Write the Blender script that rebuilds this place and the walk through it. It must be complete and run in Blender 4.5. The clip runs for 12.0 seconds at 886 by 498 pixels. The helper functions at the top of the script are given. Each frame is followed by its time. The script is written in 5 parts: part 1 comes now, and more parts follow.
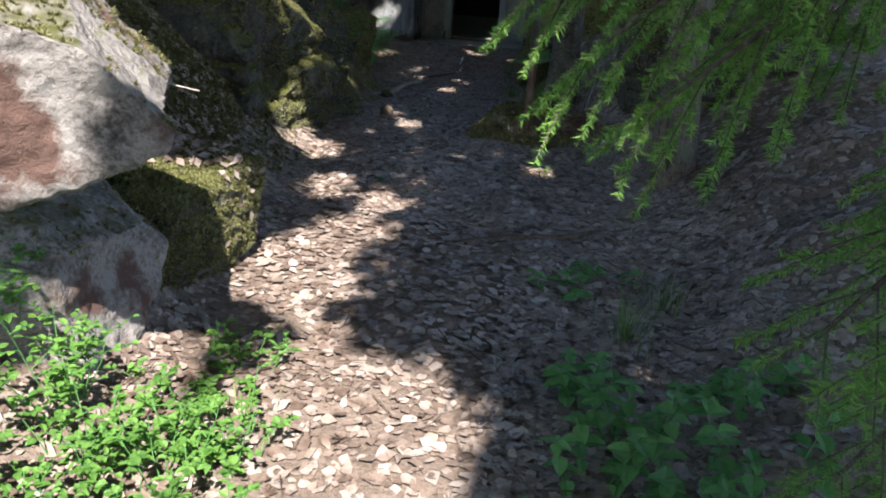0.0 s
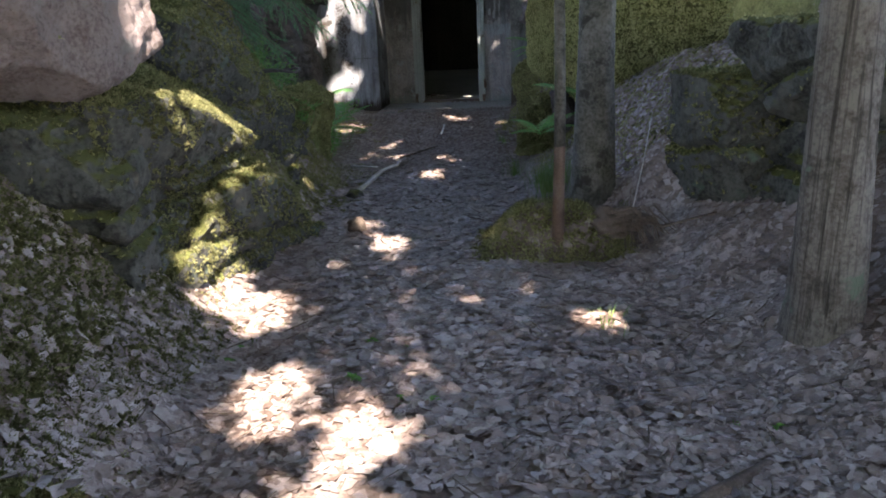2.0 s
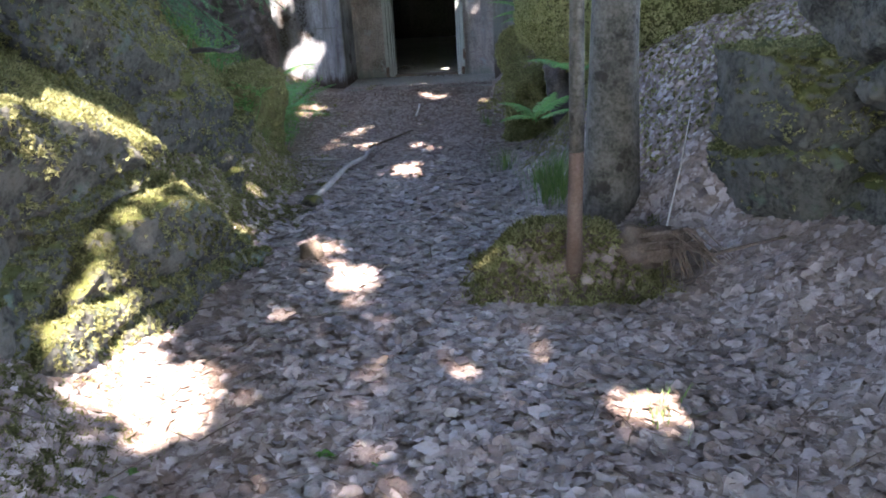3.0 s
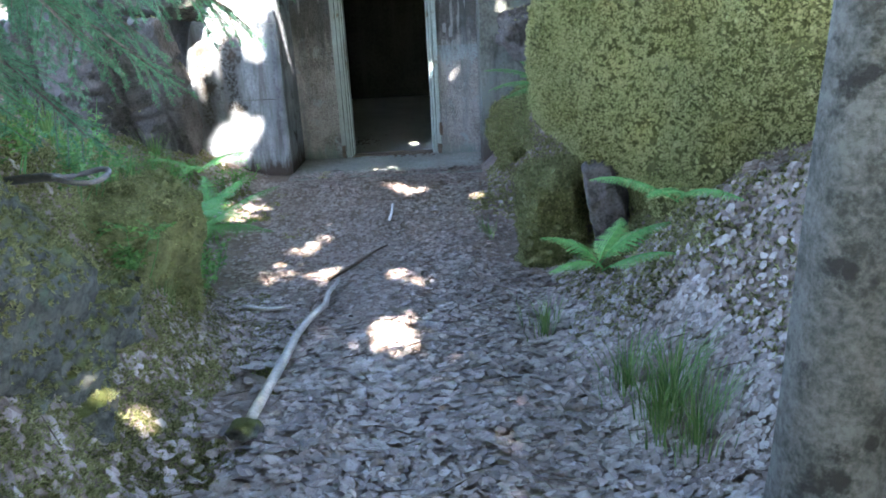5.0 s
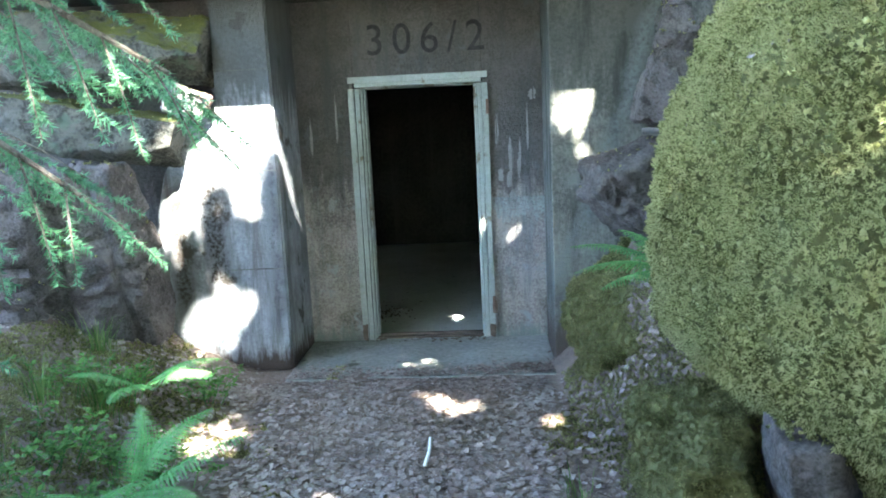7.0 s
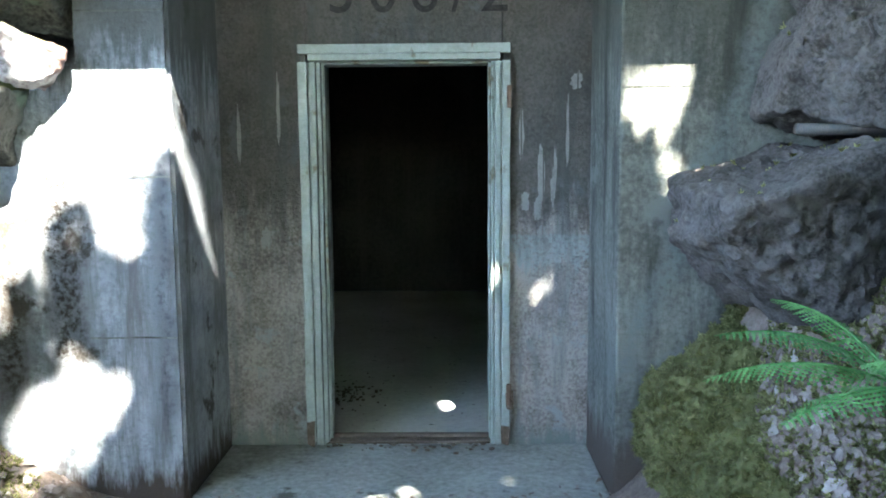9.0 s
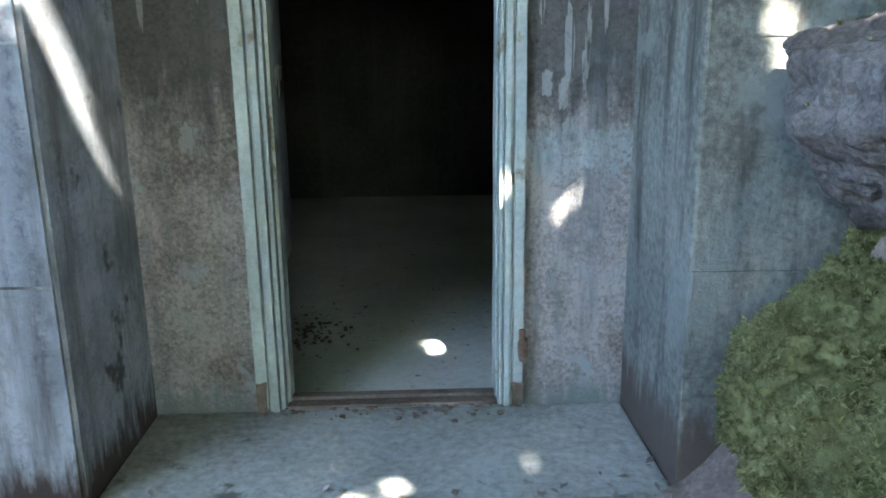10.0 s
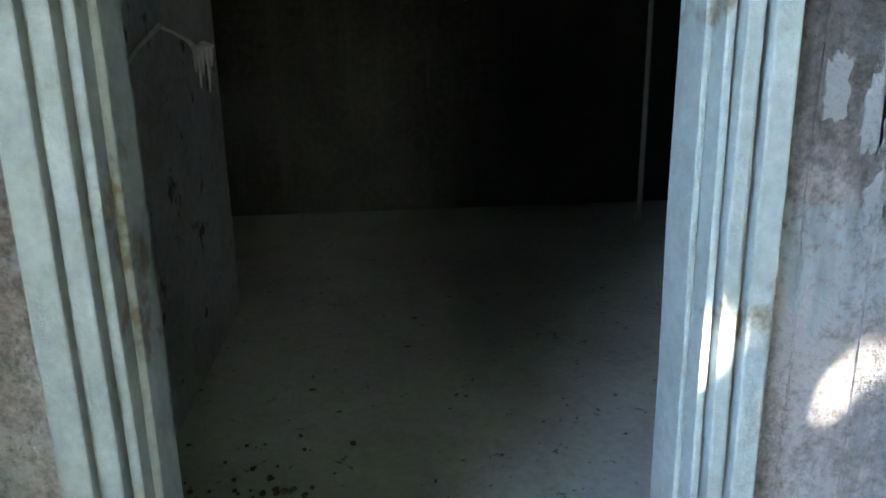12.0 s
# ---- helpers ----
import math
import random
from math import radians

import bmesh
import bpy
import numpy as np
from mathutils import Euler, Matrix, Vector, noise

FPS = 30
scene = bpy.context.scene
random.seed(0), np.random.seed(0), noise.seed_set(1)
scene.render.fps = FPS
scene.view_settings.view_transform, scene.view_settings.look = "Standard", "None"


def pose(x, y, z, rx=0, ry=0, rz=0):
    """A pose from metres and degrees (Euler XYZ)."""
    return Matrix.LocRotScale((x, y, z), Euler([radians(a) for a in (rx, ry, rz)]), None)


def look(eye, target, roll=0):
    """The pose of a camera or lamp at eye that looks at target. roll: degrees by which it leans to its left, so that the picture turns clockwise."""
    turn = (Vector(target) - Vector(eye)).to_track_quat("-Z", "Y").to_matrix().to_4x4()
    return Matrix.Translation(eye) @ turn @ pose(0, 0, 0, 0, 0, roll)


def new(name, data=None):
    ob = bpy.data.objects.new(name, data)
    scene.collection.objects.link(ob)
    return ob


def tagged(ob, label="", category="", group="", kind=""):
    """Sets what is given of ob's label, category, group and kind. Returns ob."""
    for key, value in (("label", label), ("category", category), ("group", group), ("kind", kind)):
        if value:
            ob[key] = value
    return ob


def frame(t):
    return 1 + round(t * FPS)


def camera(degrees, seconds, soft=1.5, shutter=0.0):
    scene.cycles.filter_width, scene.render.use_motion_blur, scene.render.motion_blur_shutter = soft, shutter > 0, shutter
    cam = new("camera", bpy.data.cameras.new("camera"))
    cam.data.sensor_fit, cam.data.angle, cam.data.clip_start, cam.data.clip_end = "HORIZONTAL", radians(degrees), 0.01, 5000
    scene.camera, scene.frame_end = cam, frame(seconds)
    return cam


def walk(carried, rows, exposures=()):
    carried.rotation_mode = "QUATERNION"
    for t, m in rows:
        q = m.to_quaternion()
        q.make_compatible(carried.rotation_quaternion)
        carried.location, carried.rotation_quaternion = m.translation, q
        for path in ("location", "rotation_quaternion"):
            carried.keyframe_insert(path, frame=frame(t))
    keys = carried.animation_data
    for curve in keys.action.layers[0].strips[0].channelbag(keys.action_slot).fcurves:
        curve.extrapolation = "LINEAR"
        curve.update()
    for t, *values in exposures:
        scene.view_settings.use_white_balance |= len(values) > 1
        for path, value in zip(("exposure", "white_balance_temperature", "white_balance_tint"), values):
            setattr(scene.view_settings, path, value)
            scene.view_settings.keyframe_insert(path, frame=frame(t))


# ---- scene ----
cam = camera(60.5, 12.0, soft=1.8)
METRES, EYE, TURN = 12.8, 1.5, 9.0
ROWS = [
    (0.0, 0.0, 0.0, 0.0, 1.32, -22.13, -3.24),
    (0.5, -0.0106, 0.0428, -0.0006, 3.34, -24.33, -0.23),
    (1.0, -0.0102, 0.0871, -0.0043, -0.09, -23.5, 2.09),
    (1.5, -0.0132, 0.131, -0.0049, 0.86, -22.58, 1.99),
    (2.0, -0.0099, 0.1753, -0.0029, -1.83, -18.73, 2.3),
    (2.5, -0.0062, 0.2212, -0.0065, -1.51, -21.07, 2.85),
    (3.0, -0.0071, 0.2708, -0.0061, -3.87, -21.41, 3.11),
    (5.0, -0.0207, 0.4529, -0.0016, -8.45, -18.57, 2.86),
    (5.5, -0.0232, 0.4942, -0.0012, -8.18, -12.09, 2.82),
    (6.0, -0.0181, 0.5364, -0.0014, -8.09, -10.67, 3.72),
    (6.5, -0.0107, 0.5743, 0.0018, -7.24, -12.88, 3.04),
    (7.0, -0.0103, 0.616, 0.004, -5.96, -9.26, 2.65),
    (9.0, -0.0058, 0.7709, -0.0124, -8.34, -6.28, 0.4),
    (9.5, -0.0043, 0.809, -0.0185, -8.95, -10.86, 0.81),
    (10.0, -0.0023, 0.851, -0.02, -11.19, -13.96, 0.69),
    (10.5, -0.0008, 0.8879, -0.0169, -11.79, -15.87, 0.57),
    (11.0, -0.0031, 0.926, -0.0188, -11.92, -12.88, 0.48),
    (11.5, 0.0001, 0.9551, -0.0203, -13.34, -13.74, 0.79),
    (12.0, 0.0074, 0.9892, -0.0202, -13.71, -15.79, 1.14),
]
walk(cam, [(t, pose(0, 0, EYE, 0, 0, TURN) @ pose(METRES * x, METRES * y, METRES * z, 90 + pitch, roll, yaw)) for t, x, y, z, yaw, pitch, roll in ROWS],
     exposures=[(0.0, 2.05, 6600, 11), (0.5, 2.25, 6600, 11), (1.5, 2.85, 7000, 17), (3.0, 4.2, 6700, 22), (5.0, 5.0, 6300, 12), (7.0, 5.35, 6350, 6), (9.5, 5.3, 6350, 6), (10.5, 5.65, 6600, 11), (12.0, 5.75, 6700, 12)])

# ---- light: a high sun behind the walker, seen through the crowns ----
SUN_EL, SUN_AZ = radians(50.0), radians(15.3)
SUN_WAY = Vector((-math.sin(SUN_AZ) * math.cos(SUN_EL), math.cos(SUN_AZ) * math.cos(SUN_EL), -math.sin(SUN_EL)))
world = bpy.data.worlds.new("sky")
scene.world = world
world.use_nodes = True
sky = world.node_tree.nodes.new("ShaderNodeTexSky")
sky.sky_type, sky.sun_disc, sky.sun_elevation, sky.sun_rotation = "NISHITA", False, SUN_EL, math.pi - SUN_AZ
world.node_tree.nodes["Background"].inputs[1].default_value = 0.15
world.node_tree.links.new(sky.outputs[0], world.node_tree.nodes["Background"].inputs[0])
sun = new("sun", bpy.data.lights.new("sun", "SUN"))
sun.data.energy, sun.data.angle, sun.data.color = 4.2, radians(0.53), (1.0, 0.95, 0.87)
sun.matrix_world = look((4, -14, 20), Vector((4, -14, 20)) + SUN_WAY)


# ---- materials ----
def material(name, stops, scale=4.0, fine=40.0, rough=0.85, bump=0.3, bump_scale=60.0, random_tint=0.0, island_tint=0.0, grain_way=(1, 1, 1), top=None, spec=0.3,
             streak=None, speck=None, translucent=0.0, wash=None, splash=None, streak_scale=9.0, runs=(), grime_shade=None):
    """A surface whose colour runs over stops by noise of two scales. top: (colour, from, to) laid on what faces up. streak: (colour, amount) in upright runs.
    speck: (colour, scale, threshold) in blotches."""
    m = bpy.data.materials.new(name)
    m.use_nodes = True
    nt = m.node_tree
    b = nt.nodes["Principled BSDF"]
    b.inputs["Roughness"].default_value = rough
    b.inputs["Specular IOR Level"].default_value = spec

    def node(kind, **sets):
        n = nt.nodes.new(kind)
        for k, v in sets.items():
            n.inputs[k].default_value = v
        return n

    def link(a, c):
        nt.links.new(a, c)

    def mix(fac, a, c, mode="MIX"):
        n = nt.nodes.new("ShaderNodeMix")
        n.data_type, n.blend_type = "RGBA", mode
        for socket, v in ((n.inputs[0], fac), (n.inputs[6], a), (n.inputs[7], c)):
            if isinstance(v, bpy.types.NodeSocket):
                link(v, socket)
            else:
                socket.default_value = v if isinstance(v, float) else (*v, 1)
        return n.outputs[2]

    def ramp(fac, lo, hi):
        n = nt.nodes.new("ShaderNodeMapRange")
        n.inputs["From Min"].default_value, n.inputs["From Max"].default_value = lo, hi
        link(fac, n.inputs["Value"])
        return n.outputs[0]

    geo = nt.nodes.new("ShaderNodeNewGeometry")
    big = node("ShaderNodeTexNoise", Scale=scale, Detail=5.0, Roughness=0.65)
    small = node("ShaderNodeTexNoise", Scale=fine, Detail=4.0, Roughness=0.7)
    link(geo.outputs["Position"], big.inputs["Vector"])
    link(geo.outputs["Position"], small.inputs["Vector"])
    blend = nt.nodes.new("ShaderNodeMath")
    blend.operation = "MULTIPLY_ADD"
    link(small.outputs[0], blend.inputs[0])
    blend.inputs[1].default_value = 0.6
    half = nt.nodes.new("ShaderNodeMath")
    half.operation = "MULTIPLY"
    link(big.outputs[0], half.inputs[0])
    half.inputs[1].default_value = 0.6
    link(half.outputs[0], blend.inputs[2])
    fac = blend.outputs[0]
    if island_tint:
        add = nt.nodes.new("ShaderNodeMath")
        add.operation = "MULTIPLY_ADD"
        link(geo.outputs["Random Per Island"], add.inputs[0])
        add.inputs[1].default_value = island_tint
        shift = nt.nodes.new("ShaderNodeMath")
        shift.operation = "SUBTRACT"
        link(fac, shift.inputs[0])
        shift.inputs[1].default_value = island_tint / 2
        link(shift.outputs[0], add.inputs[2])
        fac = add.outputs[0]
    if random_tint:
        info = nt.nodes.new("ShaderNodeObjectInfo")
        add = nt.nodes.new("ShaderNodeMath")
        add.operation = "MULTIPLY_ADD"
        link(info.outputs["Random"], add.inputs[0])
        add.inputs[1].default_value = random_tint
        shift = nt.nodes.new("ShaderNodeMath")
        shift.operation = "SUBTRACT"
        link(fac, shift.inputs[0])
        shift.inputs[1].default_value = random_tint / 2
        link(shift.outputs[0], add.inputs[2])
        fac = add.outputs[0]
    cr = nt.nodes.new("ShaderNodeValToRGB")
    while len(cr.color_ramp.elements) < len(stops):
        cr.color_ramp.elements.new(0.5)
    for e, (p, c) in zip(cr.color_ramp.elements, stops):
        e.position, e.color = p, (*c, 1)
    link(fac, cr.inputs[0])
    colour = cr.outputs[0]
    if streak:
        mapping = nt.nodes.new("ShaderNodeMapping")
        mapping.inputs["Scale"].default_value = (streak_scale, streak_scale, 0.7)
        link(geo.outputs["Position"], mapping.inputs[0])
        flow = node("ShaderNodeTexNoise", Scale=1.3, Detail=6.0, Roughness=0.7)
        link(mapping.outputs[0], flow.inputs["Vector"])
        colour = mix(ramp(flow.outputs[0], 0.5, 0.5 + streak[1]), colour, streak[0])
    if speck:
        spots = node("ShaderNodeTexNoise", Scale=speck[1], Detail=8.0, Roughness=0.62)
        link(geo.outputs["Position"], spots.inputs["Vector"])
        colour = mix(ramp(spots.outputs[0], speck[2], speck[2] + 0.06), colour, speck[0])
    if top:
        sep = nt.nodes.new("ShaderNodeSeparateXYZ")
        link(geo.outputs["Normal"], sep.inputs[0])
        wob = nt.nodes.new("ShaderNodeMath")
        wob.operation = "MULTIPLY_ADD"
        link(big.outputs[0], wob.inputs[0])
        wob.inputs[1].default_value = 0.9
        link(sep.outputs[2], wob.inputs[2])
        colour = mix(ramp(wob.outputs[0], top[1], top[2]), colour, mix(small.outputs[0], top[0], tuple(v * 0.35 for v in top[0])))
    if wash or splash or grime_shade:
        at = nt.nodes.new("ShaderNodeSeparateXYZ")
        link(geo.outputs["Position"], at.inputs[0])
        comb = nt.nodes.new("ShaderNodeMapping")
        comb.inputs["Scale"].default_value = (22.0, 22.0, 4.0)
        link(geo.outputs["Position"], comb.inputs[0])
        drip = node("ShaderNodeTexNoise", Scale=1.0, Detail=5.0, Roughness=0.65)
        link(comb.outputs[0], drip.inputs["Vector"])

        def times(a, c):
            n = nt.nodes.new("ShaderNodeMath")
            n.operation = "MULTIPLY"
            link(a, n.inputs[0])
            link(c, n.inputs[1])
            return n.outputs[0]

        def ragged(amount):
            n = nt.nodes.new("ShaderNodeMath")
            n.operation = "MULTIPLY_ADD"
            link(drip.outputs[0], n.inputs[0])
            n.inputs[1].default_value = amount
            link(at.outputs[2], n.inputs[2])
            return n.outputs[0]
        if wash:
            tint, z0, z1, x0 = wash
            low, high = ramp(ragged(0.45), z0 + 0.22, z0 + 0.235), ramp(ragged(0.05), z1 + 0.035, z1 + 0.025)
            colour = mix(times(times(low, high), times(ramp(at.outputs[0], x0, x0 + 0.01), ramp(small.outputs[0], 0.3, 0.55))), colour, tint)
        if splash:
            tint, z0 = splash
            colour = mix(ramp(ragged(0.5), z0 + 0.32, z0 + 0.2), colour, tint)
        # Upper wall darkened in ragged runs: mould, and roof shade painted into the colour.
        if grime_shade:
            tint, z0, most = grime_shade
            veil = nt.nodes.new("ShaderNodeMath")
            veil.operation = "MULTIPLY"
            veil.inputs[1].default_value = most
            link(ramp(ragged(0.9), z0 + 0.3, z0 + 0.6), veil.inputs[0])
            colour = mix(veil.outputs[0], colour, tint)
    for x0, half_width, tint, slope, low, high in runs:
        where = nt.nodes.new("ShaderNodeSeparateXYZ")
        link(geo.outputs["Position"], where.inputs[0])
        wander = nt.nodes.new("ShaderNodeMath")
        wander.operation = "MULTIPLY_ADD"
        link(big.outputs[0], wander.inputs[0])
        wander.inputs[1].default_value = 0.22
        lean = nt.nodes.new("ShaderNodeMath")
        lean.operation = "MULTIPLY_ADD"
        link(where.outputs[2], lean.inputs[0])
        lean.inputs[1].default_value = -slope
        link(where.outputs[0], lean.inputs[2])
        link(lean.outputs[0], wander.inputs[2])
        off = nt.nodes.new("ShaderNodeMath")
        off.operation = "SUBTRACT"
        link(wander.outputs[0], off.inputs[0])
        off.inputs[1].default_value = x0 + 0.11
        size = nt.nodes.new("ShaderNodeMath")
        size.operation = "ABSOLUTE"
        link(off.outputs[0], size.inputs[0])
        veil = nt.nodes.new("ShaderNodeMath")
        veil.operation = "MULTIPLY"
        link(ramp(size.outputs[0], half_width + 0.06, half_width - 0.04), veil.inputs[0])
        link(ramp(small.outputs[0], 0.25, 0.6), veil.inputs[1])
        span = nt.nodes.new("ShaderNodeMath")
        span.operation = "MULTIPLY"
        link(ramp(where.outputs[2], low - 0.12, low + 0.12), span.inputs[0])
        link(ramp(where.outputs[2], high + 0.12, high - 0.12), span.inputs[1])
        both = nt.nodes.new("ShaderNodeMath")
        both.operation = "MULTIPLY"
        link(veil.outputs[0], both.inputs[0])
        link(span.outputs[0], both.inputs[1])
        colour = mix(both.outputs[0], colour, tint)
    link(colour, b.inputs["Base Color"])
    if bump:
        grain = node("ShaderNodeTexNoise", Scale=bump_scale, Detail=6.0, Roughness=0.7)
        along = nt.nodes.new("ShaderNodeMapping")
        along.inputs["Scale"].default_value = grain_way
        link(geo.outputs["Position"], along.inputs[0])
        link(along.outputs[0], grain.inputs["Vector"])
        bm_ = node("ShaderNodeBump", Strength=bump, Distance=0.02)
        link(grain.outputs[0], bm_.inputs["Height"])
        link(bm_.outputs[0], b.inputs["Normal"])
    if translucent:
        tr = nt.nodes.new("ShaderNodeBsdfTranslucent")
        link(colour, tr.inputs[0])
        ms = nt.nodes.new("ShaderNodeMixShader")
        ms.inputs[0].default_value = translucent
        link(b.outputs[0], ms.inputs[1])
        link(tr.outputs[0], ms.inputs[2])
        link(ms.outputs[0], nt.nodes["Material Output"].inputs[0])
    return m


M = {}
MOSS = (0.11, 0.12, 0.03)
M["soil"] = material("forest_soil", [(0.3, (0.06, 0.044, 0.035)), (0.5, (0.15, 0.113, 0.093)), (0.7, (0.26, 0.205, 0.175))], 3, 45, 0.95, 0.9, 50)
M["litter"] = material("dead_leaves", [(0.2, (0.04, 0.026, 0.019)), (0.42, (0.135, 0.096, 0.078)), (0.62, (0.23, 0.178, 0.152)), (0.9, (0.38, 0.325, 0.3))], 2, 30, 0.45, 0.25, 90, island_tint=0.5, spec=0.6)
M["moss"] = material("moss", [(0.2, (0.03, 0.032, 0.012)), (0.5, (0.16, 0.163, 0.066)), (0.8, (0.42, 0.41, 0.2))], 2, 90, 1.0, 0.9, 220, island_tint=0.4, spec=0.1, translucent=0.15)
M["moss_cushion"] = material("cushion_moss", [(0.26, (0.045, 0.05, 0.016)), (0.46, (0.225, 0.235, 0.088)), (0.66, (0.6, 0.6, 0.3))], 2.5, 60, 1.0, 0.9, 200, island_tint=0.5, spec=0.1, translucent=0.15)
M["moss_base"] = material("old_moss", [(0.3, (0.025, 0.027, 0.011)), (0.5, (0.085, 0.088, 0.034)), (0.72, (0.19, 0.19, 0.08))], 9, 60, 1.0, 1.0, 60, spec=0.1)
M["rock"] = material("granite", [(0.36, (0.035, 0.028, 0.026)), (0.5, (0.12, 0.105, 0.1)), (0.64, (0.29, 0.27, 0.265))], 4.0, 50, 0.9, 1.0, 24, top=(MOSS, 1.2, 1.45), speck=((0.11, 0.066, 0.056), 2.1, 0.52))
M["rock_red"] = material("reddish_granite", [(0.34, (0.04, 0.03, 0.027)), (0.5, (0.105, 0.078, 0.07)), (0.66, (0.2, 0.165, 0.155))], 3.0, 50, 0.9, 1.0, 24, speck=((0.17, 0.16, 0.15), 2.6, 0.56))
# Darker copy of the granite: shade of outcrops and banks is in its colour.
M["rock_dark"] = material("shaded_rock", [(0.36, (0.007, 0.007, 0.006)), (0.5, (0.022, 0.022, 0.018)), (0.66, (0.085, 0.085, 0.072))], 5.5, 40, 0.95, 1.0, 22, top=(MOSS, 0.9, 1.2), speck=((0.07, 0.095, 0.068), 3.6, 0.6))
M["rock_rough"] = material("rough_dark_rock", [(0.32, (0.012, 0.011, 0.011)), (0.5, (0.05, 0.043, 0.04)), (0.68, (0.13, 0.117, 0.113))], 5.0, 60, 0.9, 1.0, 30)
M["concrete"] = material("weathered_concrete", [(0.28, (0.03, 0.031, 0.027)), (0.5, (0.09, 0.092, 0.08)), (0.72, (0.2, 0.203, 0.18))], 2.0, 38, 0.85, 0.6, 50, streak=((0.04, 0.04, 0.034), 0.16), speck=((0.16, 0.165, 0.15), 3.0, 0.58), streak_scale=5.0, splash=((0.07, 0.055, 0.045), 0.1), grime_shade=((0.03, 0.034, 0.028), 1.7, 0.65), runs=((-1.05, 0.045, (0.13, 0.15, 0.145), 0.37, 0.4, 2.3), (-0.72, 0.03, (0.2, 0.21, 0.19), 0.12, 0.1, 0.8)))
# pier darkened above about 1.72, along the roof slab's shadow line
M["concrete_pier"] = material("streaked_concrete", [(0.3, (0.075, 0.077, 0.078)), (0.48, (0.14, 0.147, 0.153)), (0.66, (0.25, 0.264, 0.278))], 2.6, 38, 0.85, 0.6, 50, speck=((0.05, 0.046, 0.04), 4.2, 0.6), streak=((0.115, 0.113, 0.11), 0.16), streak_scale=7.0, splash=((0.045, 0.032, 0.024), 0.0), grime_shade=((0.035, 0.038, 0.033), 1.72, 0.85), runs=((-3.26, 0.09, (0.022, 0.017, 0.013), 0.0, 0.42, 1.42), (-3.06, 0.03, (0.05, 0.04, 0.03), 0.02, 0.95, 1.45), (-3.56, 0.07, (0.035, 0.026, 0.018), 0.05, 0.3, 1.2), (-2.84, 0.03, (0.05, 0.052, 0.056), 0.0, 0.2, 1.5)))
M["concrete_dark"] = material("stained_concrete", [(0.3, (0.026, 0.025, 0.022)), (0.5, (0.13, 0.115, 0.106)), (0.7, (0.3, 0.28, 0.265))], 3.2, 65, 0.85, 1.0, 36, streak=((0.135, 0.145, 0.15), 0.2), streak_scale=7.0, speck=((0.24, 0.26, 0.265), 6.0, 0.6), wash=((0.24, 0.27, 0.27), 0.84, 0.985, -1.335), grime_shade=((0.03, 0.031, 0.029), 1.05, 0.75), splash=((0.15, 0.175, 0.16), -0.06))
M["concrete_floor"] = material("damp_concrete_floor", [(0.3, (0.06, 0.06, 0.05)), (0.5, (0.18, 0.18, 0.158)), (0.72, (0.34, 0.34, 0.31))], 1.5, 30, 0.6, 0.25, 60, speck=((0.09, 0.084, 0.065), 5.0, 0.62))
M["pale_floor"] = material("pale_concrete_floor", [(0.28, (0.2, 0.2, 0.175)), (0.5, (0.42, 0.42, 0.38)), (0.75, (0.55, 0.55, 0.51))], 1.5, 30, 0.6, 0.25, 60, speck=((0.07, 0.065, 0.055), 22.0, 0.63))
M["concrete_inside"] = material("painted_room_concrete", [(0.28, (0.09, 0.095, 0.09)), (0.5, (0.19, 0.2, 0.19)), (0.75, (0.3, 0.31, 0.3))], 1.6, 25, 0.8, 0.25, 50, speck=((0.03, 0.032, 0.03), 5.0, 0.6))
# Back wall nearly black: the room's dimness is put into its colour.
M["concrete_dim"] = material("dimmed_concrete", [(0.3, (0.004, 0.005, 0.003)), (0.5, (0.008, 0.0095, 0.0065)), (0.7, (0.026, 0.03, 0.022))], 1.6, 20, 0.85, 0.25, 50, streak=((0.032, 0.037, 0.029), 0.3))
M["paint"] = material("flaking_pale_green_paint", [(0.28, (0.11, 0.11, 0.088)), (0.42, (0.2, 0.224, 0.204)), (0.75, (0.28, 0.318, 0.3))], 5, 40, 0.5, 0.3, 50, speck=((0.12, 0.10, 0.065), 6.5, 0.6))
M["wood_raw"] = material("rotten_wood", [(0.3, (0.03, 0.022, 0.016)), (0.55, (0.095, 0.07, 0.052)), (0.8, (0.19, 0.15, 0.12))], 8, 70, 0.9, 0.6, 60)
M["stick"] = material("bleached_branch", [(0.3, (0.2, 0.18, 0.16)), (0.55, (0.38, 0.35, 0.32)), (0.8, (0.55, 0.52, 0.48))], 12, 70, 0.8, 0.4, 90)
M["bark"] = material("spruce_bark", [(0.34, (0.022, 0.018, 0.014)), (0.5, (0.09, 0.075, 0.06)), (0.68, (0.19, 0.168, 0.14))], 8, 50, 0.95, 1.0, 70, grain_way=(1, 1, 0.16), streak=((0.035, 0.028, 0.022), 0.16), streak_scale=34.0, speck=((0.12, 0.15, 0.105), 5.0, 0.6))
M["birch"] = material("grey_bark", [(0.32, (0.015, 0.014, 0.011)), (0.5, (0.055, 0.053, 0.043)), (0.7, (0.135, 0.13, 0.112))], 9, 45, 0.95, 1.0, 32, speck=((0.03, 0.027, 0.022), 6.0, 0.57))
M["rust"] = material("rusty_brown_stem", [(0.3, (0.045, 0.03, 0.022)), (0.55, (0.105, 0.065, 0.046)), (0.8, (0.16, 0.115, 0.09))], 7, 60, 0.85, 0.5, 70)
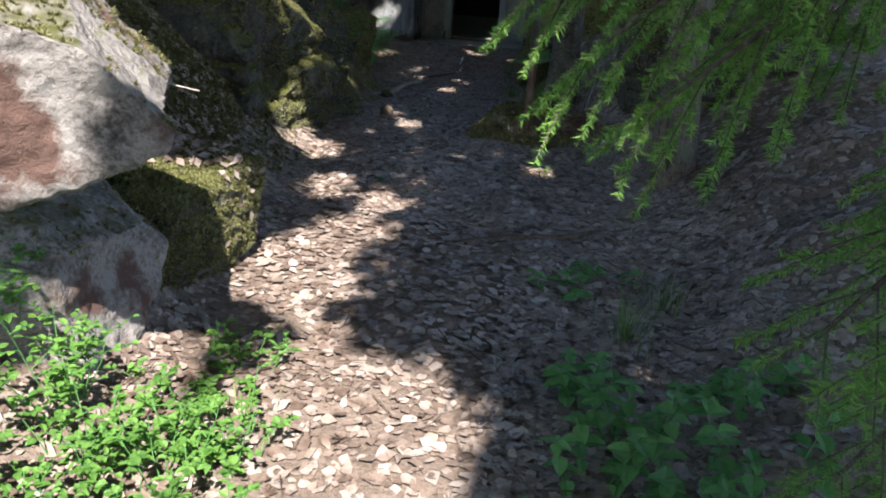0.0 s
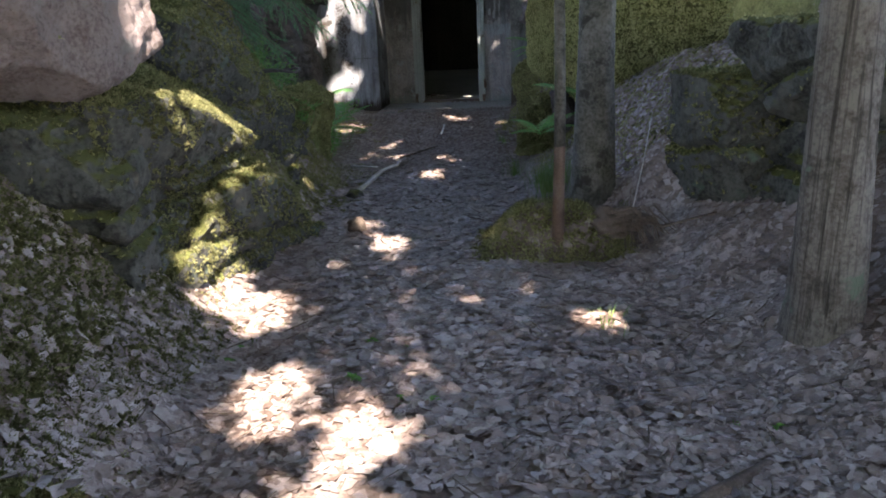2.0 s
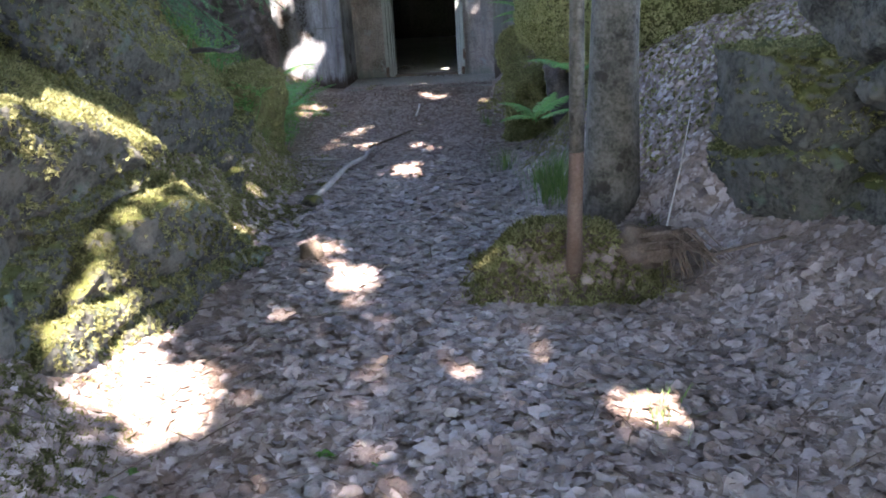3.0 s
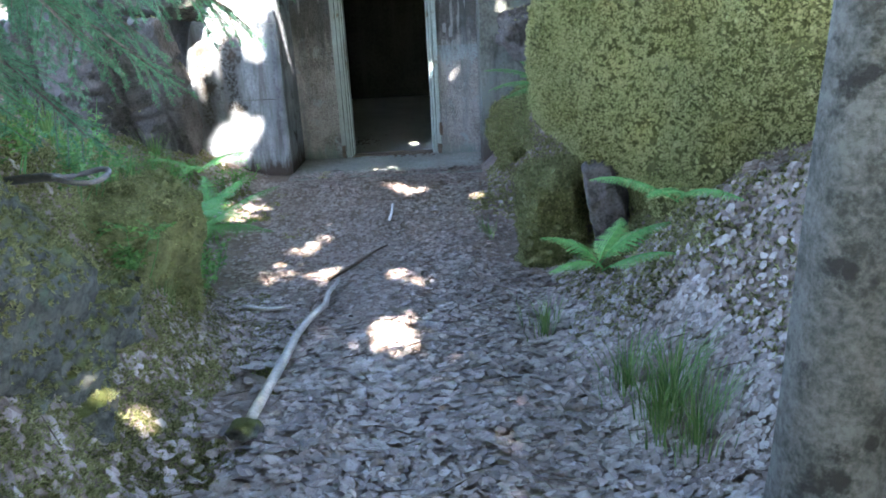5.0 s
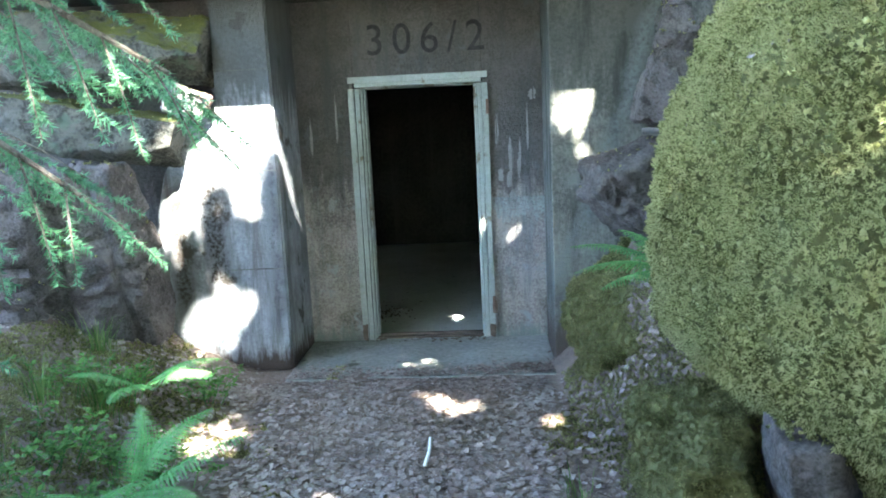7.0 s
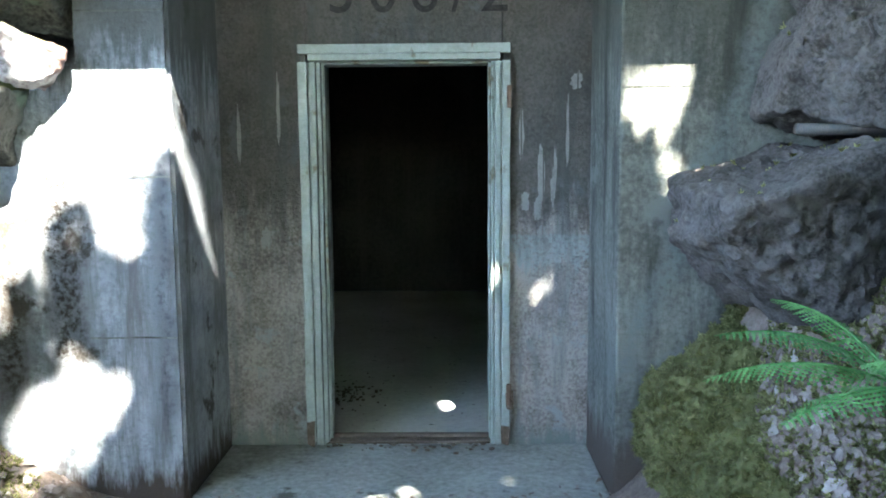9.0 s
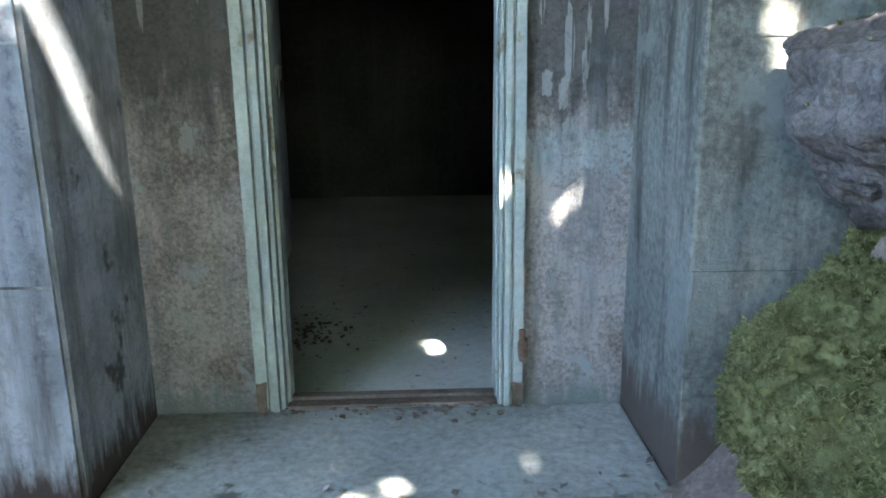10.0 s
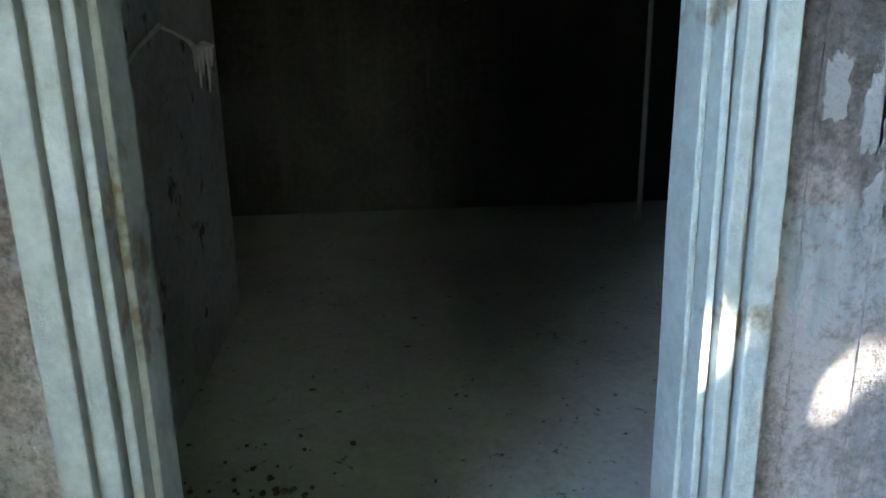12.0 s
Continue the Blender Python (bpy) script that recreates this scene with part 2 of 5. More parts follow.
M["iron"] = material("dark_iron", [(0.3, (0.03, 0.03, 0.035)), (0.55, (0.07, 0.068, 0.07)), (0.8, (0.13, 0.10, 0.09))], 9, 60, 0.6, 0.3, 90, spec=0.5)
M["fern"] = material("fern_green", [(0.3, (0.051, 0.145, 0.043)), (0.5, (0.102, 0.275, 0.080)), (0.75, (0.189, 0.420, 0.131))], 5, 40, 0.55, 0.1, 80, random_tint=0.2, translucent=0.35)
M["leaf"] = material("herb_green", [(0.3, (0.037, 0.119, 0.037)), (0.5, (0.075, 0.213, 0.062)), (0.75, (0.138, 0.312, 0.100))], 6, 40, 0.5, 0.1, 80, random_tint=0.25, translucent=0.3)
M["leaf_bright"] = material("bilberry_green", [(0.25, (0.045, 0.12, 0.025)), (0.5, (0.09, 0.21, 0.042)), (0.75, (0.15, 0.3, 0.07))], 6, 40, 0.5, 0.1, 80, island_tint=0.4, translucent=0.4)
M["grass"] = material("grass_green", [(0.3, (0.05, 0.12, 0.025)), (0.5, (0.10, 0.2, 0.05)), (0.75, (0.2, 0.27, 0.09))], 5, 40, 0.55, 0.1, 80, island_tint=0.4, translucent=0.3)
M["needle"] = material("spruce_needles", [(0.3, (0.03, 0.1, 0.055)), (0.5, (0.07, 0.19, 0.1)), (0.75, (0.13, 0.29, 0.15))], 4, 30, 0.5, 0.0, 80, island_tint=0.4, translucent=0.25)
M["needle_tip"] = material("young_spruce_needles", [(0.3, (0.07, 0.17, 0.035)), (0.5, (0.13, 0.28, 0.055)), (0.75, (0.2, 0.38, 0.08))], 4, 30, 0.5, 0.0, 80, island_tint=0.4, translucent=0.3)
M["canopy"] = material("crown_leaves", [(0.3, (0.05, 0.10, 0.03)), (0.5, (0.085, 0.155, 0.05)), (0.75, (0.12, 0.2, 0.07))], 2, 20, 0.6, 0.0, 80, island_tint=0.4, translucent=0.4)
M["letter"] = material("black_paint", [(0.3, (0.006, 0.006, 0.007)), (0.55, (0.014, 0.014, 0.016)), (0.75, (0.035, 0.035, 0.036))], 9, 60, 0.7, 0.2, 80)
M["lime"] = material("lime_crust", [(0.3, (0.3, 0.31, 0.29)), (0.7, (0.5, 0.51, 0.48))], 9, 60, 0.8, 0.3, 80)
M["lime_stain"] = material("thin_lime_stain", [(0.35, (0.07, 0.069, 0.067)), (0.6, (0.21, 0.215, 0.21))], 14, 70, 0.85, 0.8, 45)
M["white"] = material("white_scrap", [(0.3, (0.55, 0.55, 0.54)), (0.7, (0.8, 0.8, 0.79))], 9, 60, 0.7, 0.1, 80)


# ---- building helpers ----
def link_mesh(name, verts, faces, mat, smooth=False, parent=None):
    me = bpy.data.meshes.new(name)
    me.from_pydata([tuple(v) for v in verts], [], [tuple(f) for f in faces])
    me.update()
    if smooth:
        me.polygons.foreach_set("use_smooth", [True] * len(me.polygons))
    me.materials.append(M[mat])
    ob = new(name, me)
    ob.parent = parent
    return ob


def part(name, bm, mat, parent=None, label="", smooth=False):
    me = bpy.data.meshes.new(name)
    bm.to_mesh(me)
    bm.free()
    if smooth:
        me.polygons.foreach_set("use_smooth", [True] * len(me.polygons))
    me.materials.append(M[mat])
    ob = new(name, me)
    ob.parent = parent
    return tagged(ob, label)


def empty(name, place, label, category, group=""):
    ob = new(name)
    ob.location = place
    ob.empty_display_size = 0.1
    return tagged(ob, label, category, group)


def box(bm, x0, x1, y0, y1, z0, z1, bevel=0.0):
    made = bmesh.ops.create_cube(bm, size=1.0, matrix=Matrix.Translation(((x0 + x1) / 2, (y0 + y1) / 2, (z0 + z1) / 2)) @ Matrix.Diagonal((x1 - x0, y1 - y0, z1 - z0, 1)))
    if bevel:
        edges = list({e for v in made["verts"] for e in v.link_edges})
        bmesh.ops.bevel(bm, geom=edges, offset=bevel, segments=2, affect="EDGES", profile=0.6)
    return bm


def tube(bm, points, radii, sides=8, lump=0.0, seed=0.0):
    """A tapered tube through points."""
    rings = []
    pts = [Vector(p) for p in points]
    for i, p in enumerate(pts):
        way = (pts[min(i + 1, len(pts) - 1)] - pts[max(i - 1, 0)]).normalized()
        a = way.orthogonal().normalized() if abs(way.z) < 0.9 else Vector((1, 0, 0)).cross(way).normalized()
        c = way.cross(a)
        ring = []
        for k in range(sides):
            w = 2 * math.pi * k / sides
            r = radii[i] * (1 + lump * noise.noise(Vector((math.cos(w) * 1.7 + seed, math.sin(w) * 1.7, i * 0.35))))
            ring.append(bm.verts.new(p + (a * math.cos(w) + c * math.sin(w)) * r))
        rings.append(ring)
    for r0, r1 in zip(rings, rings[1:]):
        for k in range(sides):
            bm.faces.new((r0[k], r0[(k + 1) % sides], r1[(k + 1) % sides], r1[k]))
    bm.faces.new(reversed(rings[0]))
    bm.faces.new(rings[-1])
    return bm


def smoothstep(v):
    v = np.clip(v, 0.0, 1.0)
    return v * v * (3 - 2 * v)


def value_noise(x, y, seed=0):
    """Smooth noise from -1 to 1 on arrays."""
    xi, yi = np.floor(x).astype(np.int64), np.floor(y).astype(np.int64)
    fx, fy = x - xi, y - yi
    fx, fy = fx * fx * (3 - 2 * fx), fy * fy * (3 - 2 * fy)

    def lattice(a, b):
        n = (a * 374761393 + b * 668265263 + seed * 974711) & 0x7FFFFFFF
        n = ((n ^ (n >> 13)) * 1274126177) & 0x7FFFFFFF
        return ((n ^ (n >> 16)) & 0xFFFF) / 32767.5 - 1
    return (lattice(xi, yi) * (1 - fx) + lattice(xi + 1, yi) * fx) * (1 - fy) + (lattice(xi, yi + 1) * (1 - fx) + lattice(xi + 1, yi + 1) * fx) * fy


# ---- the ground: a sunken path between two banks ----
# y, floor height, foot of the left bank, its height and width, foot of the right bank, its height and width
STATIONS = np.array([
    (-60.0, -0.10, -1.3, 0.4, 2.0, 1.0, 0.4, 2.0),
    (0.0, -0.10, -1.1, 0.35, 1.2, 0.5, 0.45, 1.6),
    (2.0, -0.10, -1.3, 0.4, 1.0, 0.45, 0.5, 1.6),
    (3.0, -0.12, -1.5, 0.75, 0.75, 0.4, 0.6, 1.5),
    (4.0, -0.13, -1.6, 1.0, 1.2, 0.35, 0.7, 1.5),
    (5.2, -0.15, -1.85, 1.2, 1.3, 0.15, 0.9, 1.8),
    (6.5, -0.15, -2.15, 1.5, 1.1, -0.05, 0.9, 1.8),
    (7.5, -0.15, -2.1, 1.7, 1.0, -0.55, 0.9, 1.4),
    (8.2, -0.18, -2.15, 1.7, 1.0, -0.75, 1.2, 1.5),
    (9.0, -0.22, -2.3, 1.5, 1.0, -0.85, 1.0, 1.1),
    (10.2, -0.30, -2.65, 1.2, 1.1, -0.7, 1.1, 1.3),
    (11.2, -0.29, -2.95, 0.9, 1.1, -0.85, 1.1, 1.0),
    (12.3, -0.112, -2.95, 0.5, 1.0, -1.0, 1.2, 0.75),
    (13.2, -0.112, -3.0, 0.5, 1.0, -1.0, 1.2, 0.75),
])


def height(x, y):
    x, y = np.asarray(x, float), np.asarray(y, float)
    floor, xl, hl, wl, xr, hr, wr = (np.interp(y, STATIONS[:, 0], STATIONS[:, k]) for k in range(1, 8))
    wob = 0.10 * value_noise(x * 0.3 + 5, y * 1.7, 3)
    left, right = np.maximum(xl - x + wob, 0) / wl, np.maximum(x - xr + wob, 0) / wr
    z = floor + hl * smoothstep(left * 0.85 + 0.0) + hr * smoothstep(right * 0.85)
    z += 0.25 * np.minimum(np.maximum(left - 1, 0) + np.maximum(right - 1, 0), 6.0)
    near = np.clip(1 - (np.abs(x) + np.abs(y - 6)) / 60, 0, 1)
    bank = np.clip(left + right, 0, 1)
    z += (0.012 + 0.05 * bank) * value_noise(x * 2.6, y * 2.6, 1) + (0.008 + 0.035 * bank) * value_noise(x * 6.3, y * 6.3, 2) + 0.006 * value_noise(x * 17, y * 17, 4)
    z += 0.29 * np.exp(-(((x + 0.42) / 0.36) ** 4) - ((y - 6.98) / 0.22) ** 4)       # the root mound
    under = smoothstep((y - 12.93) / 0.06) * smoothstep((x + 5.6) / 0.1) * smoothstep((2.9 - x) / 0.1) * smoothstep((20.2 - y) / 0.1)
    z = z * (1 - under) + under * -0.55
    far = smoothstep((np.hypot(x, y - 6) - 25) / 30)
    return z * (1 - far) + far * (0.8 + 1.2 * value_noise(x * 0.02, y * 0.02, 7))


def spread(lo, hi, step, reach):
    mid = list(np.arange(lo, hi, step))
    out, d, p = [], step, hi
    while p < reach:
        out.append(p)
        d *= 1.35
        p += d
    down, d, p = [], step, lo - step
    while p > -reach:
        down.append(p)
        d *= 1.35
        p -= d
    return np.array(down[::-1] + mid + out)


def grid_mesh(name, xs, ys, zfun, mat):
    gx, gy = np.meshgrid(xs, ys)
    gz = zfun(gx, gy)
    co = np.stack([gx, gy, gz], -1).reshape(-1, 3)
    nx, ny = len(xs), len(ys)
    i = (np.arange(ny - 1)[:, None] * nx + np.arange(nx - 1)[None, :]).ravel()
    quads = np.stack([i, i + 1, i + nx + 1, i + nx], -1)
    return link_mesh(name, co.tolist(), quads.tolist(), mat, True)


ground = grid_mesh("ground", spread(-4.2, 2.6, 0.06, 700.0), spread(-1.5, 13.0, 0.06, 700.0), height, "soil")
tagged(ground, "brown forest soil path sunk between two banks", "ground", kind="structure")


# ---- the bunker ----
def wall(name, label, mat, *boxes, bevel=0.012):
    bm = bmesh.new()
    for b_ in boxes:
        box(bm, *b_, bevel=bevel)
    return tagged(part(name, bm, mat), label, "wall", kind="structure")


FACE, BACK, SLAB = 12.90, 13.56, -0.10       # outer face, wall of the recess, top of the threshold slab
wall("wall_recess", "dark stained concrete wall round a doorway", "concrete_dark",
     (-2.80, -2.335, BACK, BACK + 0.30, -0.5, 2.5), (-1.365, -0.90, BACK, BACK + 0.30, -0.5, 2.5), (-2.335, -1.365, BACK, BACK + 0.30, 1.90, 2.5))
wall("wall_left", "dark concrete wall set back behind the pier", "concrete_dark", (-5.4, -3.0, FACE + 0.32, BACK + 0.30, -0.6, 2.5))


def pier():
    """Upper shaft, and a lower part that spreads out to the rock."""
    outline = [(-4.02, -0.6), (-2.775, -0.6), (-2.775, 2.5), (-3.16, 2.5), (-3.17, 1.78), (-3.32, 1.74), (-3.58, 1.3), (-3.72, 0.75), (-3.92, 0.2)]
    bm = bmesh.new()
    front = [bm.verts.new((x, FACE, z)) for x, z in outline]
    face = bm.faces.new(front)
    out = bmesh.ops.extrude_face_region(bm, geom=[face])
    bmesh.ops.translate(bm, verts=[g for g in out["geom"] if isinstance(g, bmesh.types.BMVert)], vec=(0, BACK + 0.30 - FACE, 0))
    bmesh.ops.recalc_face_normals(bm, faces=bm.faces[:])
    bmesh.ops.bevel(bm, geom=bm.edges[:], offset=0.015, segments=2, affect="EDGES")
    return tagged(part("wall_pier", bm, "concrete_pier"), "pale weathered concrete pier with dark streaks", "wall", kind="structure")


pier()
wall("wall_right", "grey-green weathered concrete wall beside the recess", "concrete", (-0.925, 2.6, FACE, BACK + 0.30, -0.6, 2.5))
wall("roof_slab", "thick concrete roof slab that overhangs the front", "concrete_dark", (-5.4, 2.6, 12.27, 20.0, 2.503, 2.95), bevel=0.03)
wall("floor_slab", "worn grey concrete threshold slab and floor", "concrete_floor", (-2.77, -0.93, 12.62, BACK - 0.003, -0.5, SLAB))
wall("floor_inside", "damp grey concrete floor", "pale_floor", (-5.3, 2.5, BACK - 0.003, 19.3, -0.5, SLAB - 0.015), bevel=0)
wall("wall_inside_left", "stained pale concrete wall", "concrete_inside", (-3.1, -2.66, BACK + 0.303, 16.34, -0.3, 2.5))
wall("wall_inside_back", "streaked concrete wall, coloured dark for the dim end of the room", "concrete_dim", (-5.3, 2.5, 18.5, 19.0, -0.3, 2.5))
wall("wall_inside_right", "dark concrete wall", "concrete_inside", (0.55, 1.0, BACK + 0.303, 18.497, -0.3, 2.5))
wall("wall_passage_end", "dark concrete wall of a side passage", "concrete_inside", (-5.3, -5.0, 16.3, 18.497, -0.3, 2.5), (-5.0, -3.1, 16.04, 16.337, -0.3, 2.5))


# ---- scattered geometry ----
def batch(name, tv, tf, turns, places, mat, smooth=False, parent=None):
    """One mesh of many small pieces: template tv, tf (faces of equal length), a 3x3 turn and a place each."""
    tv, tf = np.asarray(tv, float), np.asarray(tf, np.int64)
    n, k, c = len(places), len(tv), tf.shape[1]
    if tv.ndim == 2:
        co = np.einsum("nij,kj->nki", turns, tv) + places[:, None, :]
    else:
        co = np.einsum("nij,nkj->nki", turns, tv) + places[:, None, :]
        k = tv.shape[1]
    co = co.reshape(-1, 3)
    loops = (tf[None] + (np.arange(n) * k)[:, None, None]).reshape(-1)
    me = bpy.data.meshes.new(name)
    me.vertices.add(len(co))
    me.vertices.foreach_set("co", co.ravel())
    me.loops.add(len(loops))
    me.loops.foreach_set("vertex_index", loops.astype(np.int32))
    m = n * len(tf)
    me.polygons.add(m)
    me.polygons.foreach_set("loop_start", np.arange(m, dtype=np.int32) * c)
    if smooth:
        me.polygons.foreach_set("use_smooth", np.ones(m, bool))
    me.update(calc_edges=True)
    me.validate()
    me.materials.append(M[mat])
    ob = new(name, me)
    ob.parent = parent
    return ob


rng = np.random.default_rng(11)


def frames(normals, spin=None, size=1.0):
    """3x3 turns whose z axis is the normal, spun at random."""
    n = normals / np.linalg.norm(normals, axis=1, keepdims=True)
    w = rng.uniform(0, 2 * np.pi, len(n)) if spin is None else spin
    ref = np.where(np.abs(n[:, :1]) < 0.9, np.array([[1.0, 0, 0]]), np.array([[0, 1.0, 0]]))
    a = np.cross(n, ref)
    a /= np.linalg.norm(a, axis=1, keepdims=True)
    b = np.cross(n, a)
    x = a * np.cos(w)[:, None] + b * np.sin(w)[:, None]
    y = np.cross(n, x)
    return np.stack([x, y, n], -1) * np.broadcast_to(np.asarray(size, float).reshape(-1, 1, 1), (len(n), 1, 1))


def slope_normals(x, y, e=0.04):
    return np.stack([(height(x - e, y) - height(x + e, y)) / (2 * e), (height(x, y - e) - height(x, y + e)) / (2 * e), np.ones_like(x)], -1)


# a small moss cushion: a bundle of short pointed shoots
TUFT_V, TUFT_F = [], []
for k in range(8):
    a, tilt = k * 2.4, 0.2 + 0.14 * k
    d = Vector((math.cos(a) * math.sin(tilt), math.sin(a) * math.sin(tilt), math.cos(tilt)))
    u = d.orthogonal().normalized()
    u.rotate(Matrix.Rotation(k * 1.3, 3, d))
    TUFT_V += [tuple(d * 0.1 + u * 0.28), tuple(d * 0.1 - u * 0.28), tuple(d * 1.2)]
    TUFT_F += [(3 * k, 3 * k + 1, 3 * k + 2)]
TUFT_V, TUFT_F = np.array(TUFT_V), np.array(TUFT_F)


def tufts(name, places, normals, size, label, mat="moss"):
    n = len(places)
    v = TUFT_V[None] * (1 + 0.22 * rng.standard_normal((n, len(TUFT_V), 1)).clip(-1.6, 1.6))
    sizes = size * rng.uniform(0.55, 1.45, n)
    ob = batch(name, v, TUFT_F, frames(normals + 0.3 * rng.standard_normal((n, 3)), size=sizes), places, mat, False)
    return tagged(ob, label, "moss", kind="stuff")


_b = bmesh.new()
bmesh.ops.create_icosphere(_b, subdivisions=1, radius=1.0)
BALL_V = np.array([v.co[:] for v in _b.verts])
BALL_F = np.array([[v.index for v in f.verts] for f in _b.faces])
_b.free()
_keep = BALL_V[BALL_F].mean(1)[:, 2] > -0.35
BALL_F = BALL_F[_keep]


def cushions(name, places, normals, size, label, mat="moss"):
    """Rounded moss heads with a bumpy outline."""
    n = len(places)
    v = BALL_V[None] * (1 + 0.34 * rng.standard_normal((n, len(BALL_V), 1)).clip(-1.6, 1.6)) * np.array([1, 1, 0.85])
    ob = batch(name, v, BALL_F, frames(normals + 0.25 * rng.standard_normal((n, 3)), size=size * rng.uniform(0.55, 1.4, n)), places, mat, False)
    return tagged(ob, label, "moss", kind="stuff")


def surface_points(ob, n, keep):
    """n random places on a mesh, with normals, where keep(place, normal) allows."""
    me = ob.data
    me.calc_loop_triangles()
    tri = np.empty(len(me.loop_triangles) * 3, np.int32)
    me.loop_triangles.foreach_get("vertices", tri)
    co = np.empty(len(me.vertices) * 3)
    me.vertices.foreach_get("co", co)
    co = co.reshape(-1, 3) @ np.array(ob.matrix_basis.to_3x3()).T + np.array(ob.matrix_basis.translation)
    a, b, c = (co[tri.reshape(-1, 3)[:, k]] for k in range(3))
    cr = np.cross(b - a, c - a)
    area = np.linalg.norm(cr, axis=1)
    i = rng.choice(len(area), n, p=area / area.sum())
    u, v = rng.random((2, n))
    flip = u + v > 1
    u, v = np.where(flip, 1 - u, u), np.where(flip, 1 - v, v)
    p = a[i] + (b[i] - a[i]) * u[:, None] + (c[i] - a[i]) * v[:, None]
    nn = cr[i] / np.maximum(area[i], 1e-12)[:, None]
    ok = keep(p, nn)
    return p[ok], nn[ok]


# ---- rocks ----
def rock(name, centre, half, turn, seed, label, mat="rock", cuts=(), rough=0.024, bevel=0.012, detail=6, joint_count=0, category="rock"):
    """An angular block: a box cut by planes (normal, offset as part of the half size), edges worn, faces uneven."""
    r = random.Random(seed)
    bm = bmesh.new()
    bmesh.ops.create_cube(bm, size=2.0)
    planes = [(Vector(n), d) for n, d in cuts]
    for _ in range(5):
        n = Vector((r.choice((-1, 1)) * r.uniform(0.4, 1), r.choice((-1, 1)) * r.uniform(0.4, 1), r.choice((-1, 1)) * r.uniform(0.3, 1))).normalized()
        planes.append((n, r.uniform(1.0, 1.25)))
    for n, d in planes:
        cut = bmesh.ops.bisect_plane(bm, geom=bm.verts[:] + bm.edges[:] + bm.faces[:], plane_co=n.normalized() * d, plane_no=n, clear_outer=True)
        edges = [g for g in cut["geom_cut"] if isinstance(g, bmesh.types.BMEdge)]
        if edges:
            bmesh.ops.edgeloop_fill(bm, edges=edges)
    for v in bm.verts:
        v.co = Vector((v.co.x * half[0], v.co.y * half[1], v.co.z * half[2]))
    bmesh.ops.remove_doubles(bm, verts=bm.verts[:], dist=0.01)
    bmesh.ops.bevel(bm, geom=bm.edges[:], offset=bevel, segments=2, affect="EDGES", profile=0.5, clamp_overlap=True)
    bmesh.ops.triangulate(bm, faces=bm.faces[:])
    for _ in range(detail):
        longest = max(half) / 24
        edges = [e for e in bm.edges if e.calc_length() > longest]
        if not edges or len(bm.faces) > 22000:
            break
        bmesh.ops.subdivide_edges(bm, edges=edges, cuts=1, use_grid_fill=False)
        bmesh.ops.triangulate(bm, faces=[f for f in bm.faces if len(f.verts) > 3])
    bm.normal_update()
    o = Vector((seed * 3.1, seed * 1.7, 0))
    joints = [(Vector((r.uniform(-0.3, 0.3), r.uniform(-0.3, 0.3), 1)).normalized(), r.uniform(-0.45, 0.45) * half[2]) for _ in range(joint_count)]
    joints += [(Vector((1, r.uniform(-0.6, 0.6), r.uniform(-0.3, 0.3))).normalized(), r.uniform(-0.4, 0.4) * half[0]) for _ in range(joint_count // 2)]
    for v in bm.verts:
        p = v.co + o
        open_ = 0.0
        for n, d in joints:
            away = abs(v.co.dot(n) - d + 0.05 * noise.noise(p * 3.1))
            open_ += max(0.0, 1 - away / 0.035)
            v.co += n * (0.012 if v.co.dot(n) > d else -0.006) * min(1.0, away / 0.06)
        v.co += v.normal * (-0.06 * min(1.0, open_) + rough * 1.6 * noise.noise(p * 2.3) + rough * 0.8 * noise.noise(p * 6.0) + rough * 0.6 * noise.noise(p * 14.0) + rough * 0.4 * noise.noise(p * 31.0) + rough * 1.3 * (noise.voronoi(p * 2.6)[0][0] - 0.3))
    ob = part(name, bm, mat)
    ob.matrix_basis = pose(*centre, *turn)
    me = ob.data
    me.polygons.foreach_set("use_smooth", [True] * len(me.polygons))
    me.set_sharp_from_angle(angle=radians(32))
    return tagged(ob, label, category)


